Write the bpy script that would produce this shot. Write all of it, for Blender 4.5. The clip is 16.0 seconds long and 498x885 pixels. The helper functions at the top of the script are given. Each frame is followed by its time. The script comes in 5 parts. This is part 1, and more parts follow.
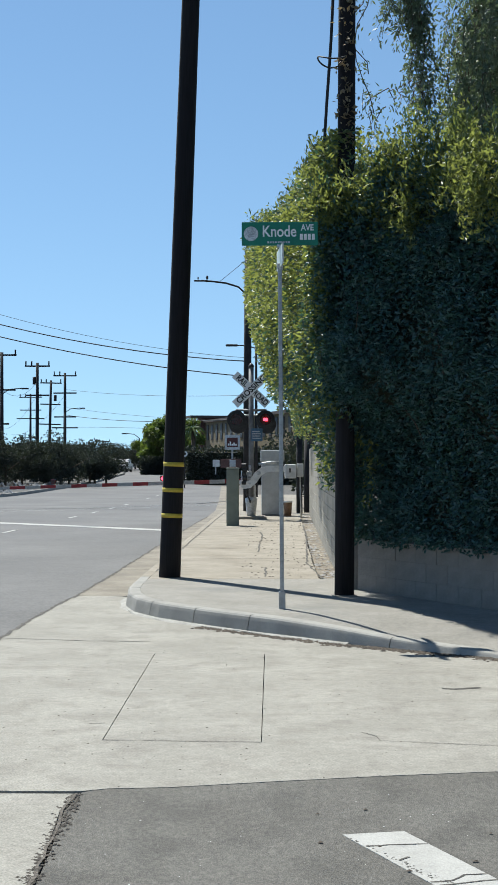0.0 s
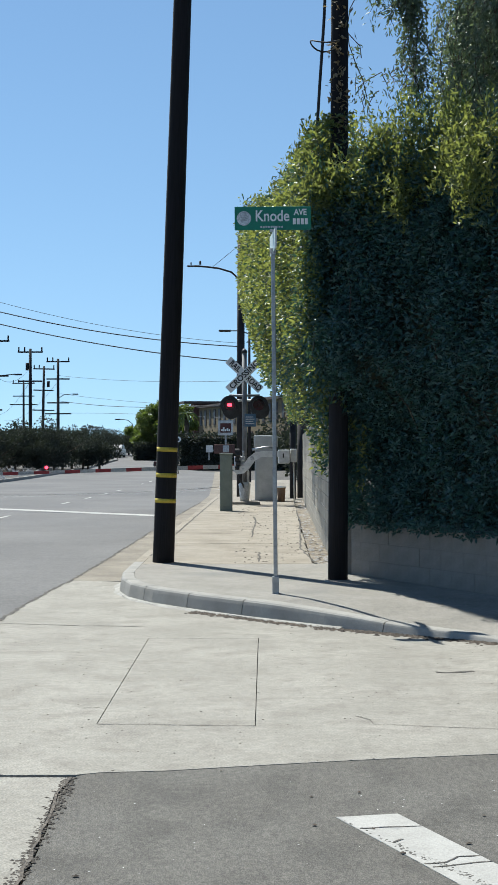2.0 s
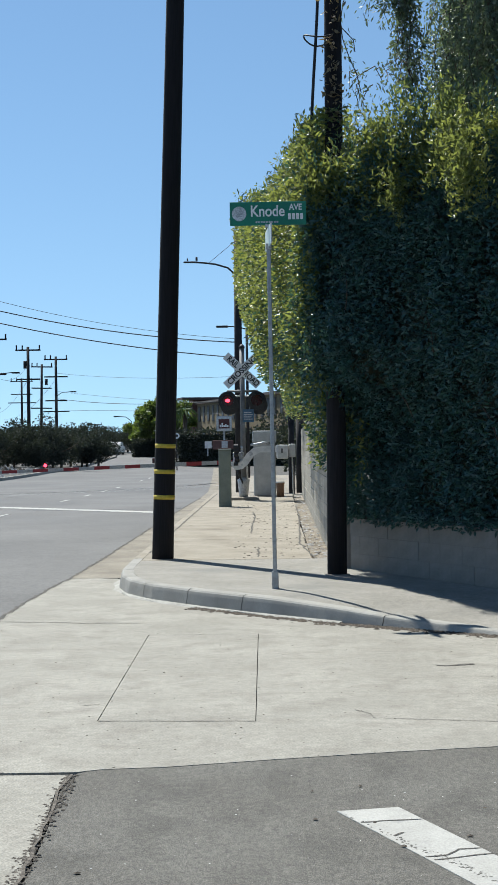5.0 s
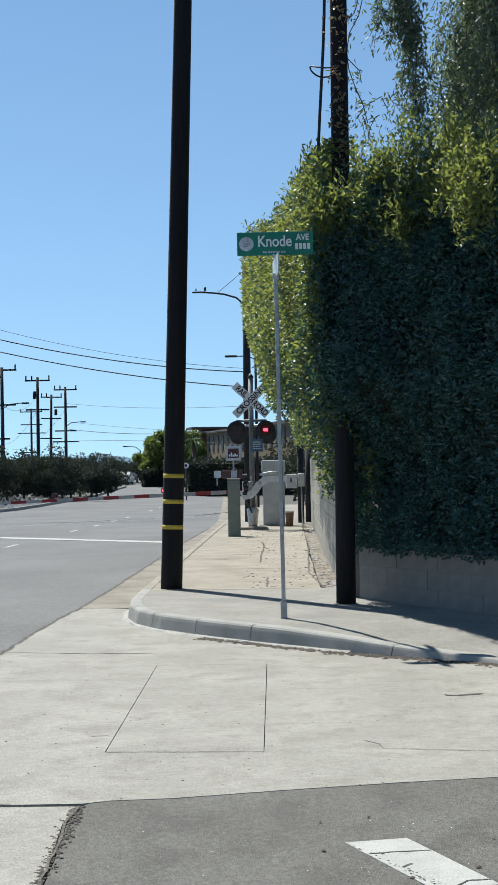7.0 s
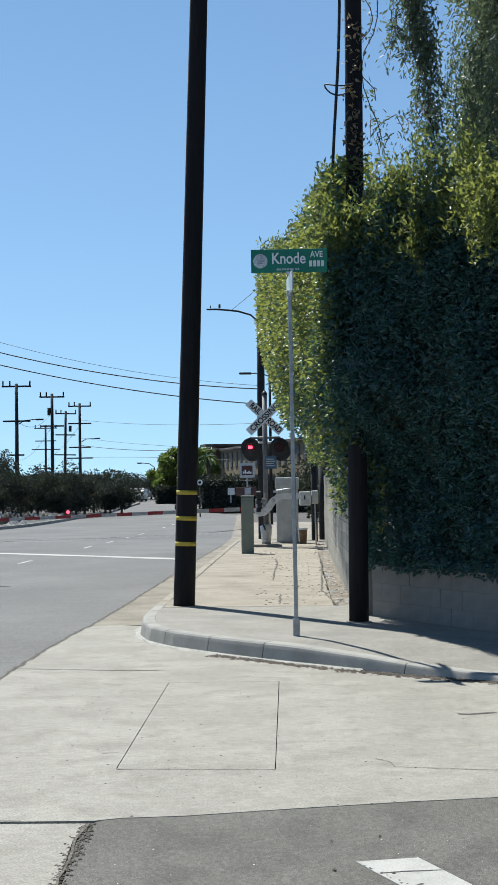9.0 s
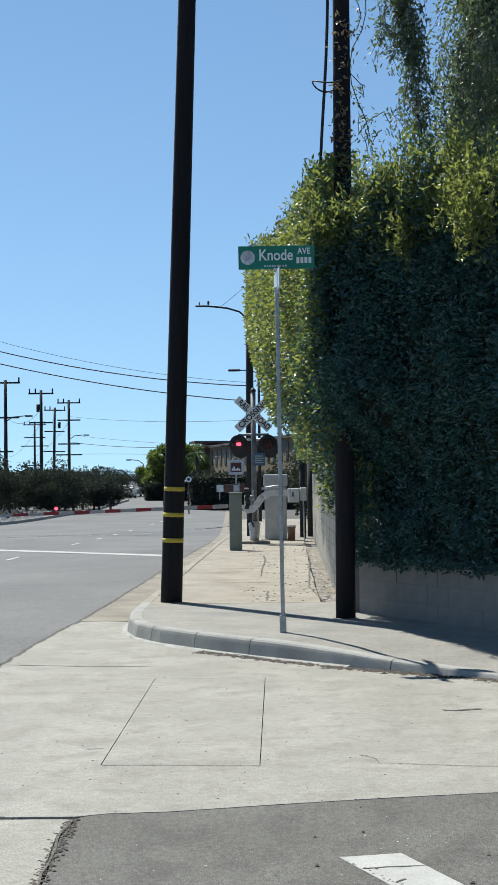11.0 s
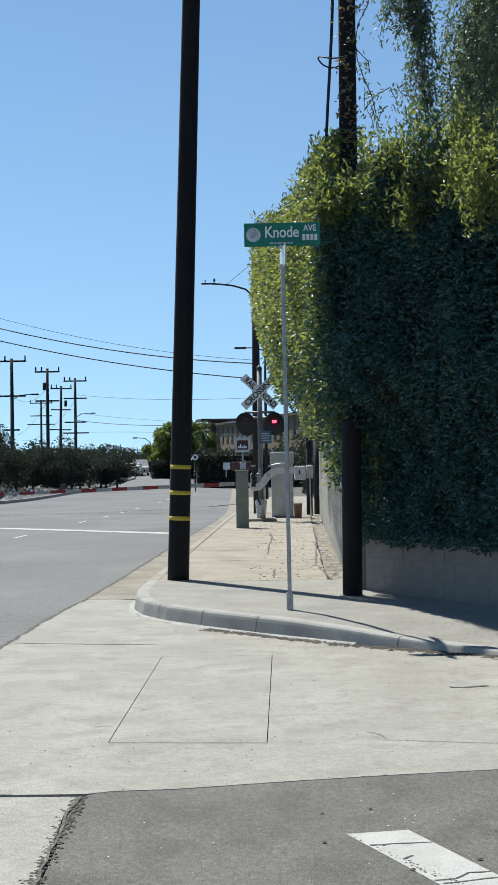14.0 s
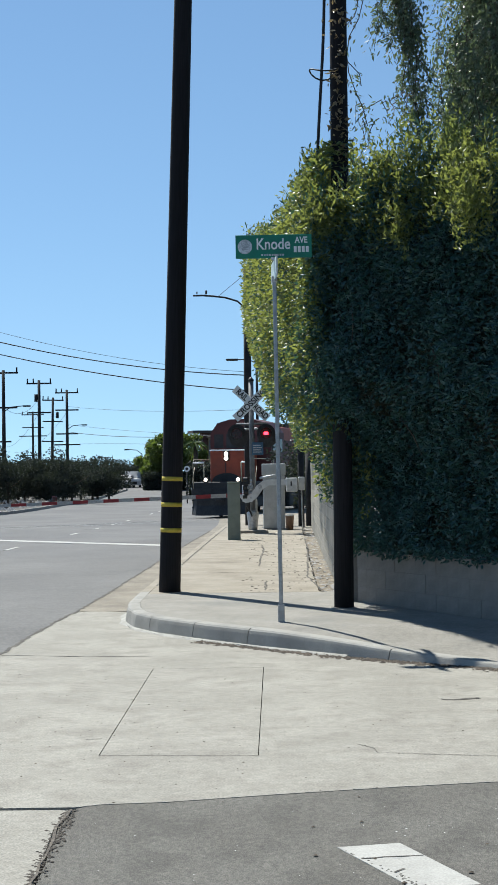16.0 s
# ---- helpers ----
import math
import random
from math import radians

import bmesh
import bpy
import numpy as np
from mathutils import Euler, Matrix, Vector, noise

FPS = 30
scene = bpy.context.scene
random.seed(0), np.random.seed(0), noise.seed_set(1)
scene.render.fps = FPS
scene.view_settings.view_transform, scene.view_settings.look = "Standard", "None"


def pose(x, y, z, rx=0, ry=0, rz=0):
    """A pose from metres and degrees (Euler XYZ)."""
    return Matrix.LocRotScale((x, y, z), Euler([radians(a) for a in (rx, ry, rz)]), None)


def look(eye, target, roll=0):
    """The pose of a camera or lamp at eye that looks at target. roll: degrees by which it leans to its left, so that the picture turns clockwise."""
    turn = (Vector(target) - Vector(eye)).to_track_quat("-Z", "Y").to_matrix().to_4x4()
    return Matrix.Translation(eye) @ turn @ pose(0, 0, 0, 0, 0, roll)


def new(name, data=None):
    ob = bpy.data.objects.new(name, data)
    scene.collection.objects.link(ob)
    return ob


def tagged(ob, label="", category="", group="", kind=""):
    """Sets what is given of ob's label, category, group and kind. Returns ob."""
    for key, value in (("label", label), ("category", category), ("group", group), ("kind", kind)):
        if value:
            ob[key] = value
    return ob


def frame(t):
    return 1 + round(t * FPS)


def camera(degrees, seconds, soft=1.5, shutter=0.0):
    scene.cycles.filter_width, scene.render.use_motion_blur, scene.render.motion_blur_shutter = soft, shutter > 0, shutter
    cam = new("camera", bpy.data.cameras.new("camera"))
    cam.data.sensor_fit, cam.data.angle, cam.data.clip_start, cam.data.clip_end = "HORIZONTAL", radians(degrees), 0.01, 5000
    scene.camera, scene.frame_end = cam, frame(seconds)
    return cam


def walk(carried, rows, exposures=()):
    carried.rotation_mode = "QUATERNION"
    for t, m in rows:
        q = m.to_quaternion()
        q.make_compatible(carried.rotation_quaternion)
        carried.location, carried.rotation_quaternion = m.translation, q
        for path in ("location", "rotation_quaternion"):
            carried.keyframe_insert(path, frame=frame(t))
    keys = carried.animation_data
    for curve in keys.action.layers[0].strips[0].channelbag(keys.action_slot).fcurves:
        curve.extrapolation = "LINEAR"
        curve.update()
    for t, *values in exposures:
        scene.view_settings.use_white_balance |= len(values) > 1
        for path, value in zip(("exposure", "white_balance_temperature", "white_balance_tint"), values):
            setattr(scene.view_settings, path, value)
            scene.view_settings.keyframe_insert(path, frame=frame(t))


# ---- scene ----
cam = camera(18.55, 16.0, soft=1.5)
PATH = [
    (0, pose(0, 0, 1.65, 90.6578, 0, 0)),
    (0.5, pose(-0.0186, -0.002, 1.6513, 90.5448, 0.0937, -0.0694)),
    (1, pose(-0.0114, -0.0009, 1.6505, 90.4268, 0.0981, -0.1452)),
    (1.5, pose(0.0002, -0.0065, 1.646, 90.3087, 0.094, -0.2127)),
    (2, pose(-0.0001, -0.0018, 1.6421, 90.1186, 0.1099, -0.2494)),
    (2.5, pose(-0.0011, -0.0019, 1.6415, 89.9195, 0.179, -0.2372)),
    (3, pose(0.0003, -0.0121, 1.6432, 89.7491, 0.3773, -0.205)),
    (3.5, pose(-0.0009, -0.0061, 1.6424, 89.6732, 0.515, -0.1804)),
    (4, pose(0.0055, -0.0052, 1.6417, 89.6918, 0.618, -0.2244)),
    (6.5, pose(0.013, 0.0024, 1.6416, 90.756, 1.034, -0.1663)),
    (7, pose(0.0241, -0.006, 1.6428, 91.0619, 1.0091, 0.0655)),
    (7.5, pose(0.0309, -0.0042, 1.6392, 91.3318, 0.9839, 0.2798)),
    (8, pose(0.0278, 0.0043, 1.6411, 91.5989, 0.9198, 0.5138)),
    (10.5, pose(0.0499, 0.0021, 1.6368, 91.7453, 0.5495, 0.4332)),
    (11, pose(0.0562, 0.0022, 1.6353, 91.5992, 0.6573, 0.1843)),
    (11.5, pose(0.0602, 0.0063, 1.6384, 91.4162, 0.7708, -0.0032)),
    (12, pose(0.0543, 0.0133, 1.6366, 91.2644, 0.7812, -0.0943)),
    (12.5, pose(0.0584, 0.0116, 1.6354, 91.1323, 0.7701, -0.0306)),
    (13, pose(0.0621, 0.0157, 1.6363, 91.0023, 0.7959, 0.0984)),
    (13.5, pose(0.0544, 0.0131, 1.6366, 90.8767, 0.7781, 0.2647)),
    (14, pose(0.0571, 0.0159, 1.636, 90.763, 0.829, 0.4304)),
    (14.5, pose(0.0677, 0.0249, 1.6369, 90.7141, 0.9481, 0.5299)),
    (15, pose(0.0669, 0.0112, 1.6381, 90.7526, 0.9559, 0.4682)),
    (15.5, pose(0.0683, 0.0237, 1.6379, 90.9144, 0.9308, 0.3033)),
    (16, pose(0.061, 0.0241, 1.6376, 91.1988, 0.8262, 0.1235)),
]
walk(cam, PATH, exposures=[(0.0, 0.59, 6100, 6), (16.0, 0.59, 6100, 6)])

# ---- light ----
SUN_DIR = Vector((-1.38, 2.35, 3.92)).normalized()
world = bpy.data.worlds.new("world")
scene.world = world
world.use_nodes = True
wn = world.node_tree.nodes
sky = wn.new("ShaderNodeTexSky")
sky.sky_type, sky.sun_disc = "NISHITA", False
sky.sun_elevation = math.asin(SUN_DIR.z)
sky.sun_rotation = math.atan2(SUN_DIR.x, SUN_DIR.y)
sky.air_density, sky.dust_density, sky.ozone_density = 1.0, 0.0, 2.5
wl = world.node_tree.links
# the haze layer is kept thin: the sky is read a little above the horizon, and tinted as a whole
lift = wn.new("ShaderNodeVectorMath")
lift.operation = "ADD"
lift.inputs[1].default_value = (0, 0, 0.12)
wl.new(wn.new("ShaderNodeTexCoord").outputs["Generated"], lift.inputs[0])
wl.new(lift.outputs[0], sky.inputs["Vector"])
tint = wn.new("ShaderNodeVectorMath")
tint.operation = "MULTIPLY"
tint.inputs[1].default_value = (1.0, 1.02, 0.96)
wl.new(sky.outputs[0], tint.inputs[0])
wl.new(tint.outputs[0], wn["Background"].inputs[0])
wn["Background"].inputs[1].default_value = 0.085
sun = new("sun", bpy.data.lights.new("sun", "SUN"))
sun.data.energy, sun.data.angle, sun.data.color = 5.0, radians(0.53), (1.0, 0.94, 0.84)
sun.matrix_world = look(SUN_DIR * 60, (0, 0, 0))


# ---- materials ----
def nodes_of(name):
    m = bpy.data.materials.new(name)
    m.use_nodes = True
    t = m.node_tree
    return m, t.nodes, t.links, t.nodes["Principled BSDF"]


def mat(name, a, b, scale=6.0, rough=0.8, metal=0.0, bump=0.15, fine=90.0, stain=None, stain_scale=0.8,
        stain_at=(0.55, 0.75), speck=0.25, stretch=(1, 1, 1), vary=0.0, island=False):
    """Two colours mixed by broad noise, fine grain on top, optional stain colour, bump from the grain."""
    m, n, l, p = nodes_of(name)
    tc = n.new("ShaderNodeTexCoord")
    mp = n.new("ShaderNodeMapping")
    mp.inputs["Scale"].default_value = stretch
    l.new(tc.outputs["Object"], mp.inputs[0])
    n1 = n.new("ShaderNodeTexNoise")
    n1.inputs["Scale"].default_value, n1.inputs["Detail"].default_value = scale, 5
    n2 = n.new("ShaderNodeTexNoise")
    n2.inputs["Scale"].default_value, n2.inputs["Detail"].default_value = fine, 3
    for q in (n1, n2):
        l.new(mp.outputs[0], q.inputs["Vector"])
    mix = n.new("ShaderNodeMix")
    mix.data_type = "RGBA"
    mix.inputs[6].default_value, mix.inputs[7].default_value = (*a, 1), (*b, 1)
    r1 = n.new("ShaderNodeMapRange")
    r1.inputs[1].default_value, r1.inputs[2].default_value = 0.36, 0.64
    l.new(n1.outputs[0], r1.inputs[0])
    l.new(r1.outputs[0], mix.inputs[0])
    col = mix.outputs[2]
    if stain:
        n3 = n.new("ShaderNodeTexNoise")
        n3.inputs["Scale"].default_value, n3.inputs["Detail"].default_value = stain_scale, 7
        l.new(mp.outputs[0], n3.inputs["Vector"])
        r3 = n.new("ShaderNodeMapRange")
        r3.inputs[1].default_value, r3.inputs[2].default_value = stain_at
        l.new(n3.outputs[0], r3.inputs[0])
        mx = n.new("ShaderNodeMix")
        mx.data_type = "RGBA"
        l.new(r3.outputs[0], mx.inputs[0])
        l.new(col, mx.inputs[6])
        mx.inputs[7].default_value = (*stain, 1)
        col = mx.outputs[2]
    r2 = n.new("ShaderNodeMapRange")
    r2.inputs[1].default_value, r2.inputs[2].default_value = 0.36, 0.64
    r2.inputs[3].default_value, r2.inputs[4].default_value = 1 - speck, 1 + speck
    l.new(n2.outputs[0], r2.inputs[0])
    nm = n.new("ShaderNodeTexNoise")
    nm.inputs["Scale"].default_value, nm.inputs["Detail"].default_value = fine * 0.2, 4
    l.new(mp.outputs[0], nm.inputs["Vector"])
    rm = n.new("ShaderNodeMapRange")
    rm.inputs[1].default_value, rm.inputs[2].default_value = 0.36, 0.64
    rm.inputs[3].default_value, rm.inputs[4].default_value = 1 - speck * 0.4, 1 + speck * 0.4
    l.new(nm.outputs[0], rm.inputs[0])
    both = n.new("ShaderNodeMath")
    both.operation = "MULTIPLY"
    l.new(r2.outputs[0], both.inputs[0])
    l.new(rm.outputs[0], both.inputs[1])
    val = both.outputs[0]
    if vary:
        src = n.new("ShaderNodeNewGeometry").outputs["Random Per Island"] if island else n.new("ShaderNodeObjectInfo").outputs["Random"]
        r4 = n.new("ShaderNodeMapRange")
        r4.inputs[3].default_value, r4.inputs[4].default_value = 1 - vary, 1 + vary
        l.new(src, r4.inputs[0])
        mm = n.new("ShaderNodeMath")
        mm.operation = "MULTIPLY"
        l.new(val, mm.inputs[0])
        l.new(r4.outputs[0], mm.inputs[1])
        val = mm.outputs[0]
    sc = n.new("ShaderNodeVectorMath")
    sc.operation = "SCALE"
    l.new(col, sc.inputs[0])
    l.new(val, sc.inputs["Scale"])
    l.new(sc.outputs[0], p.inputs["Base Color"])
    p.inputs["Roughness"].default_value, p.inputs["Metallic"].default_value = rough, metal
    if bump:
        b1 = n.new("ShaderNodeBump")
        b1.inputs["Strength"].default_value, b1.inputs["Distance"].default_value = bump, 0.01
        l.new(n2.outputs[0], b1.inputs["Height"])
        l.new(b1.outputs[0], p.inputs["Normal"])
    return m


def leaf_mat(name, a, b, through_colour, share=0.4, rough=0.45):
    """Leaves: colour by leaf, glossy skin, light that passes through."""
    m, n, l, p = nodes_of(name)
    g = n.new("ShaderNodeNewGeometry")
    ramp = n.new("ShaderNodeMix")
    ramp.data_type = "RGBA"
    ramp.inputs[6].default_value, ramp.inputs[7].default_value = (*a, 1), (*b, 1)
    l.new(g.outputs["Random Per Island"], ramp.inputs[0])
    l.new(ramp.outputs[2], p.inputs["Base Color"])
    p.inputs["Roughness"].default_value = rough
    tr = n.new("ShaderNodeBsdfTranslucent")
    tr.inputs[0].default_value = (*through_colour, 1)
    ms = n.new("ShaderNodeMixShader")
    ms.inputs[0].default_value = share
    l.new(p.outputs[0], ms.inputs[1])
    l.new(tr.outputs[0], ms.inputs[2])
    l.new(ms.outputs[0], n["Material Output"].inputs[0])
    return m


def glow(name, colour, strength):
    m, n, l, p = nodes_of(name)
    p.inputs["Base Color"].default_value = (*[min(1, c) * 0.5 for c in colour], 1)
    p.inputs["Emission Color"].default_value = (*colour, 1)
    p.inputs["Emission Strength"].default_value = strength
    return m


M = dict(
    concrete=mat("apron concrete", (0.2376, 0.2250, 0.1936), (0.2886, 0.2739, 0.2381), 1.3, 0.88, 0, 0.35, 85, (0.2155, 0.2010, 0.1726), 3.5, (0.48, 0.7), 0.22),
    curb=mat("kerb concrete", (0.2468, 0.2383, 0.2162), (0.3026, 0.2930, 0.2679), 3, 0.85, 0, 0.2, 80, (0.1956, 0.1908, 0.1765), 2.2, (0.52, 0.78), 0.08, vary=0.06),
    gutter=mat("stained gutter concrete", (0.1908, 0.1672, 0.1319), (0.2426, 0.2176, 0.1745), 1.8, 0.9, 0, 0.3, 80, (0.1499, 0.1296, 0.1010), 1.1, (0.45, 0.7), 0.18),
    walk=mat("pavement concrete", (0.2030, 0.1912, 0.1666), (0.2496, 0.2352, 0.2095), 1.6, 0.88, 0, 0.25, 70, (0.1627, 0.1616, 0.1518), 0.9, (0.55, 0.8), 0.2, vary=0.03),
    tan=mat("tan pavement concrete", (0.2363, 0.2088, 0.1653), (0.2881, 0.2584, 0.2121), 2.2, 0.92, 0, 0.4, 60, (0.1908, 0.1648, 0.1286), 1.2, (0.52, 0.75), 0.14, vary=0.05),
    lip=mat("pale cement", (0.2664, 0.2590, 0.2368), (0.3330, 0.3256, 0.2960), 5, 0.9, 0, 0.4, 60, (0.2220, 0.2072, 0.1850), 4, (0.55, 0.75), 0.15),
    soil=mat("dry soil", (0.1735, 0.1440, 0.1077), (0.2426, 0.2120, 0.1653), 7, 0.95, 0, 0.8, 45, (0.1154, 0.0944, 0.0676), 3, (0.5, 0.7), 0.35),
    asphalt=mat("old asphalt", (0.1022, 0.0951, 0.0824), (0.1271, 0.1205, 0.1062), 1.1, 0.9, 0, 0.8, 170, (0.0803, 0.0754, 0.0654), 3.4, (0.48, 0.7), 0.34, stretch=(1, 0.55, 1)),
    paleblade=mat("pale blade", (0.5, 0.58, 0.56), (0.56, 0.64, 0.62), 5, 0.45, 0, 0.02, 60, speck=0.05),
    road=mat("worn road asphalt", (0.1074, 0.1041, 0.1016), (0.1373, 0.1340, 0.1303), 0.7, 0.88, 0, 0.3, 60, (0.0896, 0.0888, 0.0900), 0.28, (0.5, 0.75), 0.14, stretch=(0.5, 0.4, 1)),
    seal=mat("crack sealer", (0.09, 0.088, 0.085), (0.12, 0.117, 0.112), 3, 0.8, 0, 0.1, 30),
    earth=mat("ground earth", (0.0636, 0.0584, 0.0518), (0.0981, 0.0912, 0.0802), 2, 0.95, 0, 0.5, 30),
    joint=mat("joint filler", (0.06, 0.055, 0.05), (0.11, 0.1, 0.085), 9, 0.95),
    paint=mat("white road paint", (0.3255, 0.3176, 0.2937), (0.3776, 0.3704, 0.3457), 4, 0.7, 0, 0.3, 90, (0.1975, 0.2000, 0.2005), 5, (0.6, 0.8), 0.12),
    block=mat("grey block", (0.1926, 0.1780, 0.1582), (0.2400, 0.2240, 0.2022), 3, 0.9, 0, 0.4, 80, (0.1383, 0.1290, 0.1152), 2.2, (0.52, 0.78), 0.15, vary=0.03),
    tanblock=mat("tan block", (0.2598, 0.2408, 0.2029), (0.3234, 0.3056, 0.2639), 2, 0.9, 0, 0.4, 60, (0.1963, 0.1768, 0.1411), 1.0, (0.52, 0.78), 0.15, vary=0.06, island=True),
    pole=mat("creosote wood", (0.0050, 0.0044, 0.0060), (0.0110, 0.0094, 0.0112), 5, 0.95, 0, 0.6, 60, (0.0040, 0.0039, 0.0049), 2, (0.5, 0.8), 0.35, stretch=(1, 1, 0.05)),
    farpole=mat("dark wood", (0.0108, 0.0104, 0.0120), (0.0210, 0.0195, 0.0210), 3, 0.85, 0, 0.2, 30),
    yellow=mat("yellow band", (0.46, 0.35, 0.03), (0.55, 0.42, 0.05), 8, 0.5, 0, 0.1, 60, (0.45, 0.34, 0.05), 9, (0.6, 0.8), 0.1),
    galv=mat("galvanised steel", (0.2952, 0.3034, 0.3116), (0.3854, 0.3936, 0.4018), 14, 0.42, 0.75, 0.1, 120, (0.2296, 0.2296, 0.2296), 6, (0.55, 0.8), 0.1),
    alu=mat("dull aluminium", (0.42, 0.43, 0.44), (0.52, 0.53, 0.54), 6, 0.5, 0.55, 0.1, 60),
    green=mat("sign green", (0.004, 0.155, 0.095), (0.006, 0.185, 0.115), 5, 0.4, 0, 0.02, 60, speck=0.05),
    white=mat("sign white", (0.76, 0.77, 0.77), (0.82, 0.82, 0.82), 5, 0.5, 0, 0.02, 60, speck=0.04),
    oldwhite=mat("weathered white paint", (0.3, 0.3, 0.29), (0.38, 0.38, 0.37), 5, 0.6, 0, 0.05, 60),
    black=mat("black paint", (0.016, 0.016, 0.017), (0.03, 0.03, 0.031), 6, 0.55, 0, 0.05, 60),
    cabgreen=mat("grey-green cabinet paint", (0.17, 0.2, 0.17), (0.21, 0.24, 0.205), 5, 0.6, 0, 0.08, 60, (0.13, 0.15, 0.125), 2.5, (0.55, 0.8), 0.08),
    cabgrey=mat("silver-grey paint", (0.36, 0.37, 0.37), (0.43, 0.44, 0.44), 4, 0.5, 0.25, 0.06, 60, (0.28, 0.28, 0.27), 2, (0.55, 0.8), 0.06),
    fibre=mat("white fibreglass", (0.58, 0.58, 0.57), (0.68, 0.68, 0.67), 5, 0.5, 0, 0.05, 50, (0.42, 0.41, 0.39), 3, (0.55, 0.8), 0.06),
    red=mat("gate red", (0.2, 0.012, 0.016), (0.26, 0.018, 0.02), 5, 0.5, 0, 0.03, 60),
    blue=mat("sign blue", (0.04, 0.1, 0.17), (0.06, 0.13, 0.21), 5, 0.5, 0, 0.03, 60),
    lens=mat("dark red lens", (0.0350, 0.0028, 0.0042), (0.0490, 0.0042, 0.0056), 8, 0.2, 0, 0.0, 40),
    terra=mat("brown drum", (0.16, 0.09, 0.05), (0.22, 0.13, 0.075), 6, 0.8, 0, 0.2, 40),
    cable=mat("black cable", (0.012, 0.012, 0.013), (0.02, 0.02, 0.021), 8, 0.6, 0, 0, 40),
    wire=mat("weathered wire", (0.02, 0.024, 0.03), (0.03, 0.034, 0.04), 8, 0.6, 0, 0, 40),
    bark=mat("bark", (0.06, 0.045, 0.033), (0.11, 0.085, 0.062), 6, 0.9, 0, 0.8, 40, stretch=(1, 1, 0.2)),
    crumb=mat("crumbled asphalt", (0.0518, 0.0440, 0.0367), (0.1154, 0.1000, 0.0827), 40, 0.95, 0, 0.3, 90, vary=0.35, island=True),
    dryleaf=leaf_mat("dry ivy leaves", (0.16, 0.12, 0.07), (0.3, 0.24, 0.15), (0.3, 0.22, 0.1), 0.3),
    litter=mat("dead leaves", (0.0432, 0.0320, 0.0242), (0.0864, 0.0680, 0.0493), 30, 0.9, 0, 0.1, 60, vary=0.4, island=True),
    stone=mat("pale stone", (0.2426, 0.2352, 0.2271), (0.3462, 0.3408, 0.3315), 9, 0.9, 0, 0.3, 60, vary=0.25, island=True),
    wallbrown=mat("brown stucco", (0.1, 0.055, 0.048), (0.13, 0.07, 0.06), 2, 0.9, 0, 0.2, 30),
    wallochre=mat("ochre stucco", (0.1594, 0.1240, 0.0686), (0.2007, 0.1594, 0.0898), 2, 0.9, 0, 0.2, 30),
    roofdark=mat("dark roof", (0.06, 0.045, 0.04), (0.09, 0.07, 0.06), 2, 0.8, 0, 0.2, 30),
    glass=mat("dark window glass", (0.02, 0.025, 0.03), (0.03, 0.035, 0.04), 2, 0.12, 0, 0.0, 30),
    farglass=mat("dusty far window", (0.02, 0.024, 0.027), (0.035, 0.04, 0.045), 2, 0.55, 0, 0.0, 30),
    quartz=mat("pale quartz grit", (0.4800, 0.4800, 0.4640), (0.6000, 0.6000, 0.5840), 9, 0.4, 0, 0.0, 60),
    mastgrey=mat("weathered mast steel", (0.15, 0.155, 0.16), (0.22, 0.225, 0.23), 6, 0.6, 0.3, 0.1, 60, (0.1, 0.1, 0.1), 3, (0.5, 0.75), 0.1),
    loco_orange=mat("faded orange paint", (0.2700, 0.0468, 0.0168), (0.3375, 0.0598, 0.0216), 2.5, 0.5, 0, 0.05, 40, (0.2025, 0.0455, 0.0216), 1.6, (0.5, 0.8), 0.08),
    loco_red=mat("dull maroon paint", (0.062, 0.012, 0.012), (0.085, 0.016, 0.015), 2.5, 0.55, 0, 0.05, 40, (0.05, 0.014, 0.013), 1.6, (0.5, 0.8), 0.08),
    loco_black=mat("sooty black", (0.02, 0.02, 0.021), (0.035, 0.034, 0.034), 3, 0.7, 0, 0.1, 40),
    loco_yellow=mat("pale yellow trim", (0.3600, 0.3120, 0.2160), (0.4080, 0.3600, 0.2520), 3, 0.5, 0, 0.02, 40),
    steel=mat("rail steel", (0.25, 0.24, 0.23), (0.33, 0.32, 0.31), 6, 0.45, 0.8, 0.1, 60),
    carwhite=mat("white car paint", (0.4320, 0.4320, 0.4320), (0.4680, 0.4680, 0.4680), 3, 0.25, 0, 0, 30, speck=0.03),
    cardark=mat("dark car paint", (0.05, 0.055, 0.065), (0.07, 0.075, 0.085), 3, 0.25, 0, 0, 30, speck=0.03),
    rubber=mat("tyre rubber", (0.02, 0.02, 0.02), (0.03, 0.03, 0.03), 9, 0.85, 0, 0.1, 60),
    # next two hold light in their colour: bluish shade and haze, yellow-green sun
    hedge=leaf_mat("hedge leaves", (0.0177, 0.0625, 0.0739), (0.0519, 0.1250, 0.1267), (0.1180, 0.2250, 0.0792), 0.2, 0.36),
    hedge_sunny=leaf_mat("sunny hedge leaves", (0.035, 0.065, 0.03), (0.19, 0.225, 0.085), (0.33, 0.37, 0.075), 0.42, 0.42),
    tree=leaf_mat("weeping tree leaves", (0.0390, 0.0665, 0.0580), (0.1560, 0.1995, 0.1380), (0.2210, 0.2926, 0.1242), 0.28),
    darktree=leaf_mat("dark shrub leaves", (0.0271, 0.0333, 0.0308), (0.0503, 0.0576, 0.0470), (0.0465, 0.0591, 0.0256), 0.2, 0.95),
    brighttree=leaf_mat("bright tree leaves", (0.0485, 0.0817, 0.0228), (0.1050, 0.1389, 0.0380), (0.1777, 0.2451, 0.0380), 0.35),
